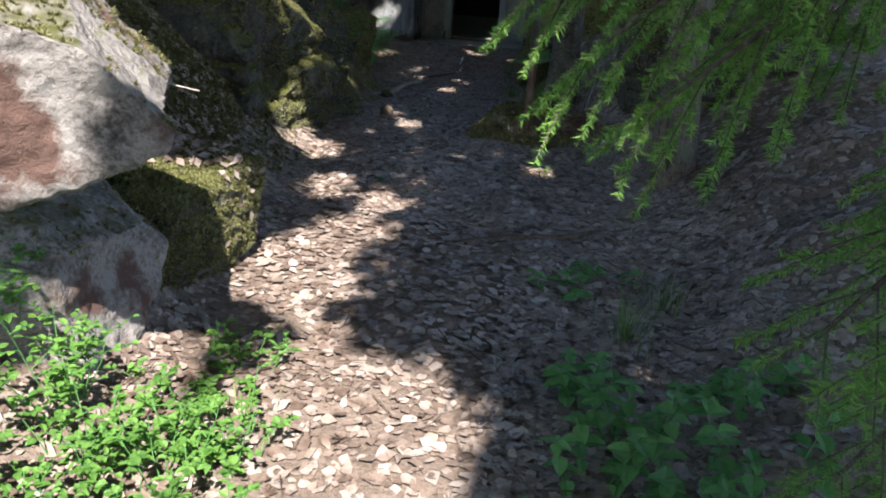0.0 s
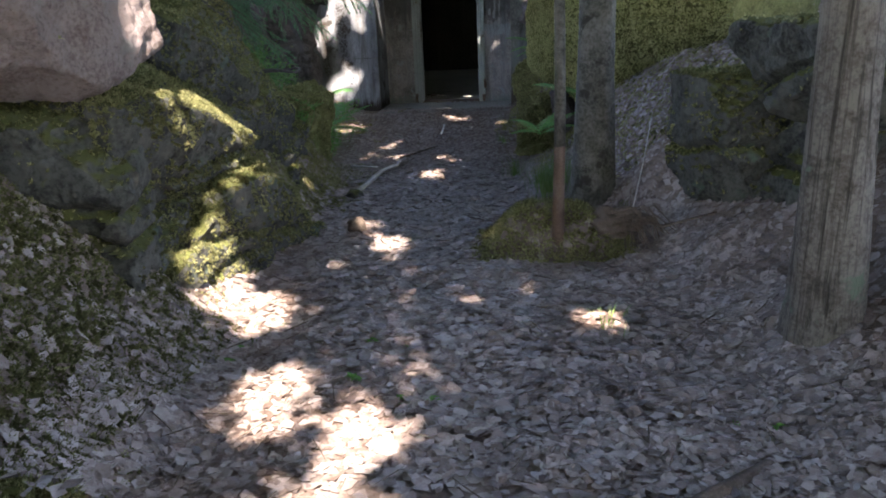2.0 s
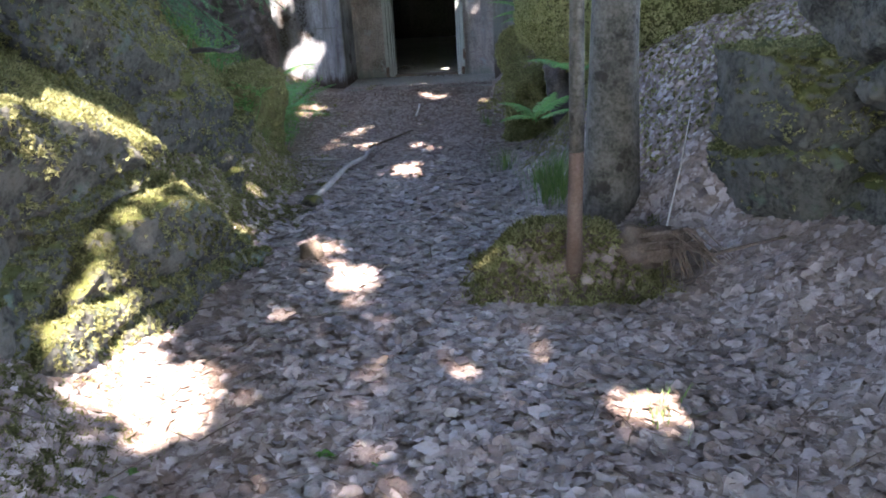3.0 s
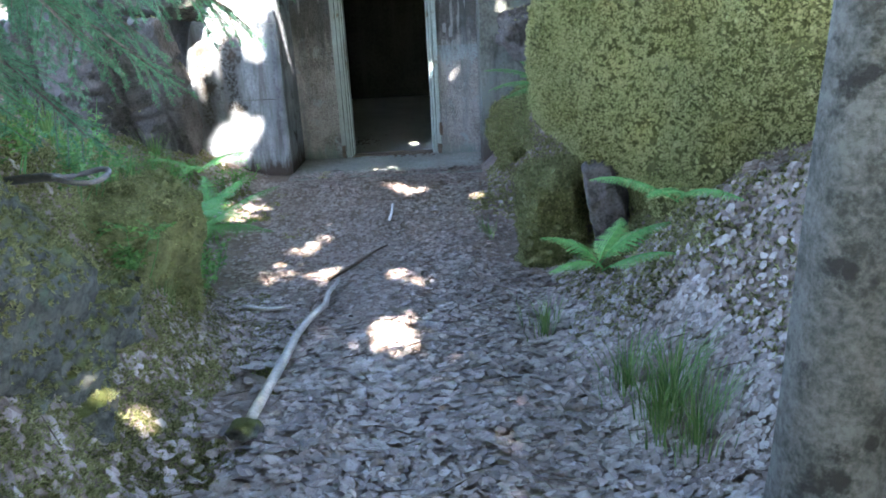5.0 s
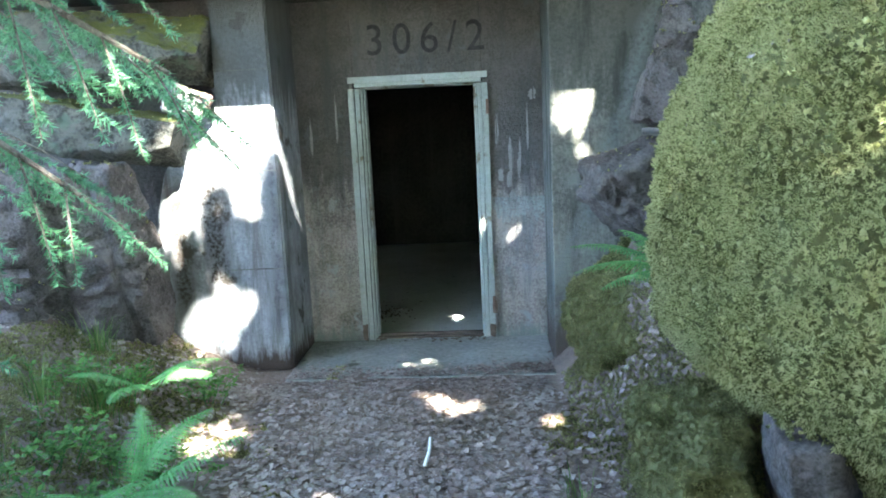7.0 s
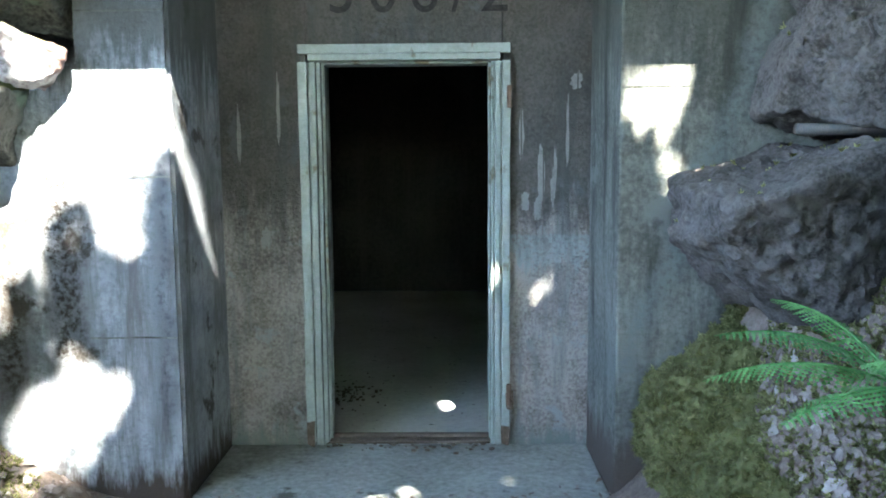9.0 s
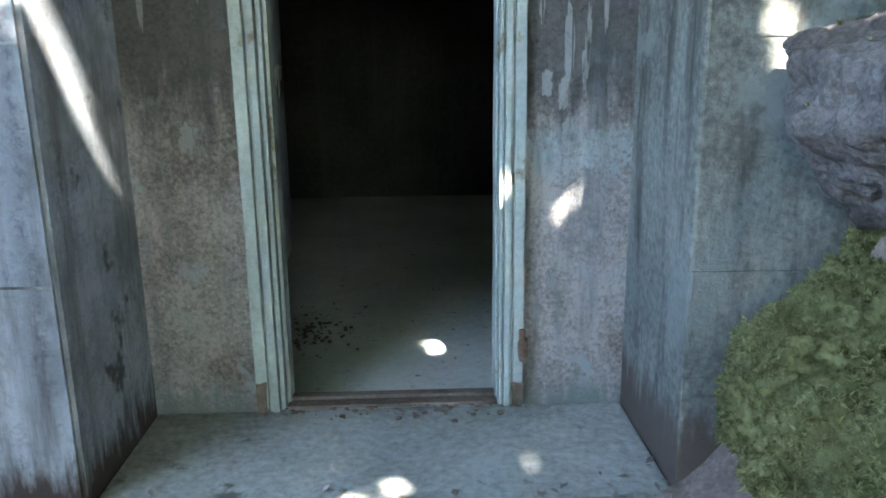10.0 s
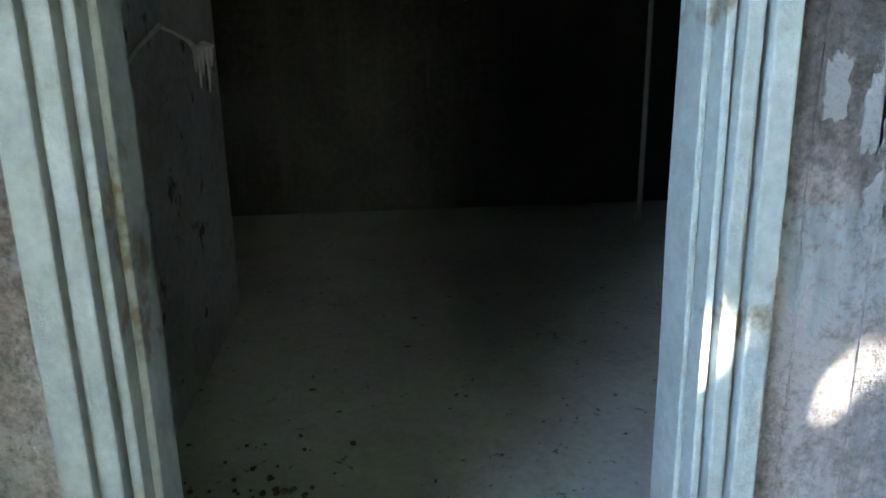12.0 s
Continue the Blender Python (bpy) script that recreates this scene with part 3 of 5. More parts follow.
ROCKS = [
    rock("rock_slab", (-1.82, 1.98, 1.1), (0.6, 0.38, 0.31), (14, 20, 34), 3, "grey and reddish granite slab lying over a lower boulder", cuts=(((1, -0.3, -0.6), 0.92), ((0.75, 0.1, 0.7), 0.98)), bevel=0.006, rough=0.018),
    rock("boulder", (-2.15, 2.4, 0.17), (0.55, 0.55, 0.42), (6, 24, 30), 4, "grey boulder under a granite slab, moss on its edge", "rock"),
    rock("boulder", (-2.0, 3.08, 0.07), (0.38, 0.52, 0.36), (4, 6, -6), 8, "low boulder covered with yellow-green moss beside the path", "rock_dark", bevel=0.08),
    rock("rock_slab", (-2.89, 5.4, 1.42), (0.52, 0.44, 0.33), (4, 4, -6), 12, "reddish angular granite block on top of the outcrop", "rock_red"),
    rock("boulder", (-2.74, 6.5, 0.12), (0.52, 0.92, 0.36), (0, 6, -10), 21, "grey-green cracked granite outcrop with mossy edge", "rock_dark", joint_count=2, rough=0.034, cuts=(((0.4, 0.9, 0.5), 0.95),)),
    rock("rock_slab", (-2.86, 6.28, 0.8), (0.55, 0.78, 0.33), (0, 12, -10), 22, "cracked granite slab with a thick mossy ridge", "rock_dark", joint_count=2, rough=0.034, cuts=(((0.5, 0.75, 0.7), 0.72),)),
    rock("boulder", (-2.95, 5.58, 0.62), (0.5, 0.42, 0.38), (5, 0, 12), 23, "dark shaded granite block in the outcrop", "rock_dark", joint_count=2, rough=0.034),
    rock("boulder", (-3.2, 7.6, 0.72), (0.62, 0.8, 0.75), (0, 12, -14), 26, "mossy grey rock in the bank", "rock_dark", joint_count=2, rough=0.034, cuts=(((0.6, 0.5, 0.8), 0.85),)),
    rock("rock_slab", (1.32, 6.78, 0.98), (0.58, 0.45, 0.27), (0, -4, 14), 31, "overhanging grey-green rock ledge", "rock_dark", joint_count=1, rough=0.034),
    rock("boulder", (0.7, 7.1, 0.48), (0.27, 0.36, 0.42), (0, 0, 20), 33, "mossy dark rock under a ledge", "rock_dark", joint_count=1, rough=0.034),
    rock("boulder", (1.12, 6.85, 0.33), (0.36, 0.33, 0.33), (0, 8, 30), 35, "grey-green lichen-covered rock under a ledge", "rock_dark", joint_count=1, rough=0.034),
    rock("boulder", (-0.2, 10.52, 0.08), (0.1, 0.36, 0.36), (0, -8, -8), 38, "bare grey rock face under the mossy boulder", "rock_rough"),
    rock("rock_slab", (-0.2, 12.55, 1.08), (0.55, 0.34, 0.31), (6, 10, 8), 41, "dark rough rock jutting beside the concrete wall", "rock_rough", rough=0.04, cuts=(((-0.8, 0, 0.75), 0.85), ((-0.7, -0.2, -0.8), 0.9))),
    rock("boulder", (0.1, 12.66, 1.8), (0.42, 0.36, 0.36), (0, 14, -8), 43, "dark grey rock stacked above a jutting rock", "rock_rough", joint_count=2, rough=0.034),
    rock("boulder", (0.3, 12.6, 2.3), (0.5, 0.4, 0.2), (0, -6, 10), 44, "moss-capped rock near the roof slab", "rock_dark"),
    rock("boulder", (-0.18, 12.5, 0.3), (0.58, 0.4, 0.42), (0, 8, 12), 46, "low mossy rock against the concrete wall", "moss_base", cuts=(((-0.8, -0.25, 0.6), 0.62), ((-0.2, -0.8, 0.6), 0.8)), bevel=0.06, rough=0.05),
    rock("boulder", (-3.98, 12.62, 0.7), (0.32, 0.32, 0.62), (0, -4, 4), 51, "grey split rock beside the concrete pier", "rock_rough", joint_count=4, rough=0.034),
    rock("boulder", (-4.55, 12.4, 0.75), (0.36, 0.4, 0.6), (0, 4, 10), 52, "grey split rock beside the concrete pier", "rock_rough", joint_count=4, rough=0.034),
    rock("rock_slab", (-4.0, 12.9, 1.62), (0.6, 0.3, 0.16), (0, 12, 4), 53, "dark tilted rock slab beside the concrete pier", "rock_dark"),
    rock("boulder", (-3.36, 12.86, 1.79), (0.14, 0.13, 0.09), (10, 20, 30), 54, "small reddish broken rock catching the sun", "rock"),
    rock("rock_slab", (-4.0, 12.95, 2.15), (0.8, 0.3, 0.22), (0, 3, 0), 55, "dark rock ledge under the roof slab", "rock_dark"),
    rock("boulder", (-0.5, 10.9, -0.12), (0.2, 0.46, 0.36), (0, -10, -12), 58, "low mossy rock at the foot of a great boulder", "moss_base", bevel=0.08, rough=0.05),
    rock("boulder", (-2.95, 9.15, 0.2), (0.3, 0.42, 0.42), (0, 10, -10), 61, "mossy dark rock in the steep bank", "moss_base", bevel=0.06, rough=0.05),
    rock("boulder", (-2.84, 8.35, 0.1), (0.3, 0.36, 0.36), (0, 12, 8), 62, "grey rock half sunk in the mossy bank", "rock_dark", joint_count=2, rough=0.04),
]

# the great mossy boulder: steep sides, a broad top, and an undercut flank towards the path
bm = bmesh.new()
bmesh.ops.create_icosphere(bm, subdivisions=6, radius=1.0)
for v in bm.verts:
    d = v.co.copy()
    full = (math.hypot(d.x, d.y) ** 2.9 + abs(d.z) ** 2.9) ** (-1 / 2.9)
    p = Vector((d.x * 1.44 * full, d.y * full * (1.95 if d.y < 0 else 0.75), d.z * full * 1.55))
    p *= 1 + 0.05 * noise.noise(p * 1.3 + Vector((4, 0, 0))) + 0.045 * noise.noise(p * 2.7) + 0.02 * noise.noise(p * 7) + 0.014 * noise.noise(p * 15)
    flank = min(1.0, max(0.0, -p.x - 0.3)) * min(1.0, max(0.0, p.y + 1.55) / 0.5)
    p.x += 0.42 * flank * min(1.0, max(0.0, (-0.22 - p.z) / 0.4))
    p.x += 0.06 * max(0.0, p.z)
    v.co = p
mossy = part("mossy_boulder", bm, "moss_base", None, "", True)
mossy.location = (0.84, 11.1, 0.9)
tagged(mossy, "large boulder thickly covered with yellow-green moss", "boulder")
mp, mn = surface_points(mossy, 300000, lambda p, n: (p[:, 2] > -0.25) & (p[:, 0] < 1.1) & (p[:, 1] < 11.7) & (n[:, 2] > -0.75))
mp, mn = mp[:105000], mn[:105000]


def cushion_relief(p):
    """Rounded heads a few centimetres wide, parted by creases, over broader swells."""
    q = Vector(p)
    q += 0.02 * Vector((noise.noise(q * 9), noise.noise(q * 9 + Vector((7, 0, 0))), 0))
    near_ = noise.voronoi(q * 19.0)[0]
    gap = near_[1] - near_[0]
    return gap, 0.034 * min(1.0, gap * 1.8) + 0.022 * (1 + noise.noise(q * 3.6))


relief = np.array([cushion_relief(p) for p in mp])
grown = relief[:, 0] > 0.015
mp, mn = (mp + mn * (relief[:, 1] - 0.008)[:, None])[grown], mn[grown]
cushions("moss_cushions", mp[:8000], mn[:8000], 0.0085, "rounded yellow-green moss cushions on a boulder", "moss_cushion")
tufts("moss_shoots", mp[8000:], mn[8000:], 0.0125, "short moss shoots on a boulder", "moss_cushion")

# moss on the other rocks and on the banks
for ob, count, low in zip(ROCKS, (1600, 800, 13000, 600, 11000, 14000, 1200, 9000, 700, 1400, 400, 40, 80, 300, 900, 10000, 150, 150, 60, 0, 100, 5000, 3600, 2200), (0.6, 0.5, -0.5, 0.7, -0.2, -0.15, 0.5, -0.15, 0.5, 0.25, 0.55, 0.7, 0.7, 0.6, 0.4, -0.6, 0.7, 0.7, 0.8, 0.9, 0.7, -0.6, -0.1, 0.1)):
    if count:
        def keep(p, n, low=low):
            patch = value_noise(p[:, 0] * 5 + p[:, 2] * 3, p[:, 1] * 5 + p[:, 2] * 2, 9)
            return (n[:, 2] + 0.35 * patch > low)
        p, n = surface_points(ob, count * 3, keep)
        if len(p):
            tufts("moss_cushions", p[:count], n[:count], 0.011 if ob.location.y < 2.8 else 0.014, "yellow-green moss cushions on a rock")


def bank_moss(name, x0, x1, y0, y1, n, size, low, label, mat="moss"):
    x, y = rng.uniform(x0, x1, n), rng.uniform(y0, y1, n)
    nn = slope_normals(x, y)
    steep = np.hypot(nn[:, 0], nn[:, 1])
    ok = steep + 0.5 * value_noise(x * 2.2, y * 2.2, 12) > low
    x, y, nn = x[ok], y[ok], nn[ok]
    tufts(name, np.stack([x, y, height(x, y)], -1), nn, size, label, mat)


bank_moss("moss_cushions", -3.2, -2.05, 6.6, 9.7, 19000, 0.015, 0.2, "thick moss on the steep bank")
bank_moss("moss_cushions", -3.3, -1.55, 3.4, 9.6, 24000, 0.014, 0.62, "patchy moss on the leaf-covered bank")
bank_moss("moss_cushions", -3.6, -2.0, 3.3, 5.6, 15000, 0.017, 0.32, "dark moss on the steep leaf-strewn bank", "moss_base")
bank_moss("moss_cushions", -4.2, -2.4, 9.6, 12.88, 21000, 0.015, 0.35, "moss on the earth bank")
bank_moss("moss_cushions", -0.1, 1.8, 7.6, 9.7, 8000, 0.014, 0.5, "patchy moss among leaves below the boulder")
bank_moss("moss_cushions", -1.1, 0.0, 8.9, 12.6, 22000, 0.015, 0.355, "moss on the foot of the bank")
x, y = rng.uniform(-0.92, 0.1, 2600), rng.uniform(6.62, 7.3, 2600)
tufts("moss_cushions", np.stack([x, y, height(x, y)], -1), slope_normals(x, y), 0.022, "moss on a root mound in the path")


# ---- dead leaves ----
rng = np.random.default_rng(11)


def leaf_litter(name, n, region, size, label):
    x, y = region(n)
    ok = ((y < 12.58) | ((x < -2.8) & (y < 12.88))) & ~((x > -0.4) & (y > 9.6)) & ~((np.abs(x + 0.42) < 0.46) & (np.abs(y - 6.93) < 0.3) & (rng.random(len(x)) < 0.96)) & ~((((x > -1.0) & (y > 10.6)) | ((x < -2.75) & (y > 9.2) & (y < 12.2))) & (rng.random(len(x)) < 0.8)) & ~((y < 4.4) & (np.abs(x + 0.9) < 0.7) & (rng.random(len(x)) < 0.7)) & ~((x < -1.85) & (y > 3.2) & (y < 9) & (rng.random(len(x)) < np.where((y > 6.3) & (x < -2.1), 0.85, np.where(x < -2.1, 0.4, 0.3))))
    x, y = x[ok], y[ok]
    n = len(x)
    nn = slope_normals(x, y) + 0.15 * rng.standard_normal((n, 3)) * np.array([1, 1, 0.2])
    #         base       sides                               tip        midrib
    tv = np.array([(-1, 0, 0), (-0.55, 0.6, 0.0), (0.2, 0.62, 0.0), (1, 0, 0), (0.2, -0.62, 0), (-0.55, -0.6, 0), (-0.4, 0, 0), (0.3, 0, 0)], float)
    tf = np.array([(0, 6, 1), (1, 6, 2), (6, 7, 2), (2, 7, 3), (3, 7, 4), (7, 6, 4), (4, 6, 5), (5, 6, 0)])
    v = np.repeat(tv[None], n, 0)
    curl = rng.uniform(-0.15, 0.28, (n, 1))
    v[:, :, 2] += curl * (np.abs(v[:, :, 1]) * 0.9) + rng.uniform(-0.15, 0.2, (n, 1)) * v[:, :, 0] ** 2 + 0.075 * rng.standard_normal((n, 8))
    v[:, :, 1] *= rng.uniform(0.75, 1.25, (n, 1))
    v[:, :, :2] += 0.15 * rng.standard_normal((n, 8, 2))
    sizes = size * rng.uniform(0.45, 1.3, n) * np.clip(0.78 + 0.05 * y, 0.85, 1.0) * np.where((y > 9.3 + 0.5 * rng.standard_normal(n)) | ((x > -0.5) & (y > 7.4)), 0.68, 1.0)
    z = height(x, y) + 0.006 + rng.uniform(0, 0.011, n)
    ob = batch(name, v, tf[:, ::-1], frames(nn, size=sizes), np.stack([x, y, z], -1), "litter")
    return tagged(ob, label, "leaf litter", kind="stuff")


def path_region(n):
    y = 0.9 + 11.7 * rng.random(n) ** 0.95
    xl, xr = np.interp(y, STATIONS[:, 0], STATIONS[:, 2]), np.interp(y, STATIONS[:, 0], STATIONS[:, 5])
    return xl - 0.5 + (xr - xl + 1.2) * rng.random(n), y


def bank_region(n):
    y = rng.uniform(0.3, 12.88, n)
    left = rng.random(n) < 0.5
    xl, xr = np.interp(y, STATIONS[:, 0], STATIONS[:, 2]), np.interp(y, STATIONS[:, 0], STATIONS[:, 5])
    return np.where(left, xl - 1.7 * rng.random(n), xr + 2.2 * rng.random(n)), y


leaf_litter("leaf_litter", 86000, path_region, 0.033, "grey-brown dead leaves covering the path")
leaf_litter("leaf_litter", 42000, bank_region, 0.031, "grey-brown dead leaves on the banks")
leaf_litter("leaf_litter", 5000, lambda n: (rng.uniform(-0.5, 2.4, n), rng.uniform(7.0, 9.7, n)), 0.03, "small brown dead leaves below the mossy boulder")
p, n = surface_points(mossy, 1600, lambda p, n: (n[:, 2] > 0.35) & (p[:, 1] < 11.0) & (value_noise(p[:, 0] * 4, p[:, 1] * 4, 5) > 0.35))
if len(p):
    tv = np.array([(-1, 0, 0.1), (0, 0.55, 0.2), (1, 0, 0.15), (0, -0.55, 0.2), (0, 0, 0)], float)
    tagged(batch("leaf_litter", tv, np.array([(0, 4, 1), (1, 4, 2), (2, 4, 3), (3, 4, 0)])[:, ::-1], frames(n + 0.3 * rng.standard_normal(n.shape), size=0.022 * rng.uniform(0.6, 1.3, len(p))), p + n * 0.016, "litter"),
           "dead leaves caught on the mossy boulder", "leaf litter", kind="stuff")

p, n = surface_points(ROCKS[2], 3600, lambda p, n: (n[:, 2] > 0.2) & (p[:, 1] + 0.35 * value_noise(p[:, 0] * 6, p[:, 1] * 6, 8) > 3.2))
tagged(batch("leaf_litter", tv, np.array([(0, 4, 1), (1, 4, 2), (2, 4, 3), (3, 4, 0)])[:, ::-1], frames(n + 0.25 * rng.standard_normal(n.shape), size=0.03 * rng.uniform(0.6, 1.3, len(p))), p + n * 0.016, "litter"),
       "dead leaves lying on a mossy boulder", "leaf litter", kind="stuff")

n = 420
x, y = np.where(rng.random(n) < 0.5, -2.76 + np.abs(rng.normal(0, 0.28, n)), -0.94 - np.abs(rng.normal(0, 0.28, n))), 12.64 + np.abs(rng.normal(0, 0.14, n))
tv = np.array([(-1, 0, 0.1), (0, 0.55, 0.2), (1, 0, 0.15), (0, -0.55, 0.2), (0, 0, 0)], float)
tagged(batch("leaf_litter", tv, np.array([(0, 4, 1), (1, 4, 2), (2, 4, 3), (3, 4, 0)])[:, ::-1], frames(np.array([0, 0, 1.0]) + 0.2 * rng.standard_normal((n, 3)), size=0.02 * rng.uniform(0.4, 1.3, n)), np.stack([x, y, np.full(n, -0.094)], -1), "litter"),
       "small dead leaves and crumbs on the concrete threshold", "leaf litter", kind="stuff")
n = 900
x, y = rng.uniform(-2.74, -0.96, n), 12.63 + np.abs(rng.normal(0, 0.1, n))
tagged(batch("leaf_litter", tv, np.array([(0, 4, 1), (1, 4, 2), (2, 4, 3), (3, 4, 0)])[:, ::-1], frames(np.array([0, 0, 1.0]) + 0.25 * rng.standard_normal((n, 3)), size=0.018 * rng.uniform(0.4, 1.4, n)), np.stack([x, y, np.full(n, -0.094)], -1), "litter"),
       "brown leaf crumbs drifted over the edge of the threshold", "leaf litter", kind="stuff")
# thin twigs and needles strewn over the path
n = 900
x, y = path_region(n)
ok = y < 12.55
x, y = x[ok], y[ok]
tv = np.array([(-1, 0.03, 0), (-1, -0.03, 0), (-1, 0, 0.05), (0.1, 0.06, 0.02), (0.1, 0.0, 0.02), (0.1, 0.03, 0.07), (1, 0.0, 0.03)], float)
tf = np.array([(0, 1, 4), (0, 4, 3), (1, 2, 5), (1, 5, 4), (2, 0, 3), (2, 3, 5), (3, 4, 6), (4, 5, 6), (5, 3, 6)])
tagged(batch("fallen_twigs", tv, tf, frames(slope_normals(x, y) + 0.1 * rng.standard_normal((len(x), 3)), size=rng.uniform(0.02, 0.09, len(x))), np.stack([x, y, height(x, y) + 0.028], -1), "wood_raw"),
       "thin dry twigs strewn over the dead leaves", "twigs", kind="stuff")


rng = np.random.default_rng(12)


# ---- trees, most of them unseen, with crowns added to shade and dapple the path ----
def tree(name, x, y, r, top, label, mat="bark", lean=(0.0, 0.0), limbs=7, sides=20, seed=0, limb_from=3.2):
    z = float(height(x, y))
    ob = empty(name, (x, y, z), label, "tree")
    rr = random.Random(seed)
    bm = bmesh.new()
    steps = 26
    pts, rad = [], []
    for i in range(steps):
        f = (i / (steps - 1)) ** 1.5
        pts.append((lean[0] * f * top + 0.05 * noise.noise(Vector((f * 5, seed, 0))), lean[1] * f * top + 0.05 * noise.noise(Vector((f * 5, seed, 9))), -0.15 + f * top))
        rad.append(r * (1 - 0.8 * f) * (1 + 0.45 * math.exp(-f * top * 3.2)))
    tube(bm, pts, rad, sides, 0.16, seed)
    part("trunk", bm, mat, ob, "", True)
    for k in range(limbs):
        f = rr.uniform(limb_from, top * 0.95) / top
        a, ln = rr.uniform(0, 6.3), rr.uniform(0.8, 2.2) * (1.2 - f)
        b0 = Vector((lean[0] * f * top, lean[1] * f * top, f * top))
        q = [b0 + Vector((math.cos(a) * ln * s, math.sin(a) * ln * s, 0.35 * ln * s - 0.25 * s * s)) for s in (0, 0.35, 0.7, 1)]
        part("limb", tube(bmesh.new(), q, [r * 0.22 * (1 - 0.8 * s) for s in (0, 0.35, 0.7, 1)], 6), mat, ob)
    return ob


TREES = [
    tree("spruce_tree", 0.74, 5.42, 0.135, 12.0, "spruce trunk with ridged grey-brown bark and pale base", "bark", (-0.02, 0.0), seed=2),
    tree("birch_tree", -0.13, 7.58, 0.135, 11.0, "mossy grey deciduous trunk beside the path", "birch", (0.004, 0.0), seed=3),
    tree("birch_tree", 3.2, -4.0, 0.16, 12.0, "unseen tall deciduous tree on the bank, added to carry shading crowns", "birch", seed=4),
    tree("birch_tree", 2.9, 0.4, 0.15, 11.0, "unseen tall deciduous tree on the bank, added to carry shading crowns", "birch", seed=5),
    tree("birch_tree", -3.6, -3.0, 0.16, 12.0, "unseen tall deciduous tree on the bank, added to carry shading crowns", "birch", seed=6),
    tree("birch_tree", 3.3, 5.4, 0.15, 11.0, "unseen tall deciduous tree on the bank, added to carry shading crowns", "birch", seed=7),
    tree("birch_tree", -4.6, 3.5, 0.15, 11.0, "unseen tall deciduous tree on the bank, added to carry shading crowns", "birch", seed=8),
    tree("birch_tree", 0.9, -8.5, 0.17, 12.0, "unseen tall deciduous tree on the bank, added to carry shading crowns", "birch", seed=9),
    tree("birch_tree", -4.9, 8.6, 0.15, 11.0, "unseen tall deciduous tree on the bank, added to carry shading crowns", "birch", seed=10),
    tree("birch_tree", 2.7, 9.6, 0.15, 11.0, "unseen tall deciduous tree on the bank, added to carry shading crowns", "birch", seed=12),
]
# where unseen crowns are cut open for sun patches: place below, gap's half width
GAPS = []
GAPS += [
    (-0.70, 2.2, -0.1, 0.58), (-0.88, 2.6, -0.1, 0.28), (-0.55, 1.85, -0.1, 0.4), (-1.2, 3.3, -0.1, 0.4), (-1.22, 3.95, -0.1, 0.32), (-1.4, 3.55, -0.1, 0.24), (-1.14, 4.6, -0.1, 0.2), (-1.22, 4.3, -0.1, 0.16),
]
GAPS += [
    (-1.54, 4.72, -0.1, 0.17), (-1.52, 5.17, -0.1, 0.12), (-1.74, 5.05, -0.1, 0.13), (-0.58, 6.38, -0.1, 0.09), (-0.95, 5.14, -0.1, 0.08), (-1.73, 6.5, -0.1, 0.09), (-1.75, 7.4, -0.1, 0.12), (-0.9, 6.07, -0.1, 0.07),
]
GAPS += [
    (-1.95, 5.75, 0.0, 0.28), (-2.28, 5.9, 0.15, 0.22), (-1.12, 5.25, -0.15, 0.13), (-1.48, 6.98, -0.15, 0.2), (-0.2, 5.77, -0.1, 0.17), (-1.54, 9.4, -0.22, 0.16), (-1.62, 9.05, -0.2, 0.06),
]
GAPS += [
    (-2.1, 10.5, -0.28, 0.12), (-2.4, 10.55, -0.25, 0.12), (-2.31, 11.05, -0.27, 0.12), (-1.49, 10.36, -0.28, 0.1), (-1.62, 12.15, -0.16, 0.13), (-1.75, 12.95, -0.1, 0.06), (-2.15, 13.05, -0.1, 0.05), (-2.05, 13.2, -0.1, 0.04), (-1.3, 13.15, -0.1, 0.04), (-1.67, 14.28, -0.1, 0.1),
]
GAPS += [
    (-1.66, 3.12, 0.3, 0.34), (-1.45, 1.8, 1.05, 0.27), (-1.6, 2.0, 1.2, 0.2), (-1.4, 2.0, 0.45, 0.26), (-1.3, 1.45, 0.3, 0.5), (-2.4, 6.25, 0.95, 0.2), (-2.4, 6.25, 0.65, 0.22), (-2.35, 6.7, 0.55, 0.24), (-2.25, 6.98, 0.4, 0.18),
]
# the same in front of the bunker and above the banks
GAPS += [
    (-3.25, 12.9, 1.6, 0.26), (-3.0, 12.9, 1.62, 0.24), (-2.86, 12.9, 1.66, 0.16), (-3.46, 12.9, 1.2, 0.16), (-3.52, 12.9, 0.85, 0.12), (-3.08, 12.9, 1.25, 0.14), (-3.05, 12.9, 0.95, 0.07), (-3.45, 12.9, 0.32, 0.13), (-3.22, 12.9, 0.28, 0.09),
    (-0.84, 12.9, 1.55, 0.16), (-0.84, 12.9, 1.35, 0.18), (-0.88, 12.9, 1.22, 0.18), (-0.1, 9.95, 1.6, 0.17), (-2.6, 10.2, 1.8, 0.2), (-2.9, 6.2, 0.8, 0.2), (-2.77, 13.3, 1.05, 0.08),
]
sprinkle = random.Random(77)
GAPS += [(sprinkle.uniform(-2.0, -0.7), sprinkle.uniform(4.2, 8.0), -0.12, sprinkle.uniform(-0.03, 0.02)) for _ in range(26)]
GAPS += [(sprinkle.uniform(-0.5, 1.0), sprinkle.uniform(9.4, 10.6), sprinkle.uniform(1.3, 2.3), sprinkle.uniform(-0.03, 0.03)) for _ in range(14)]
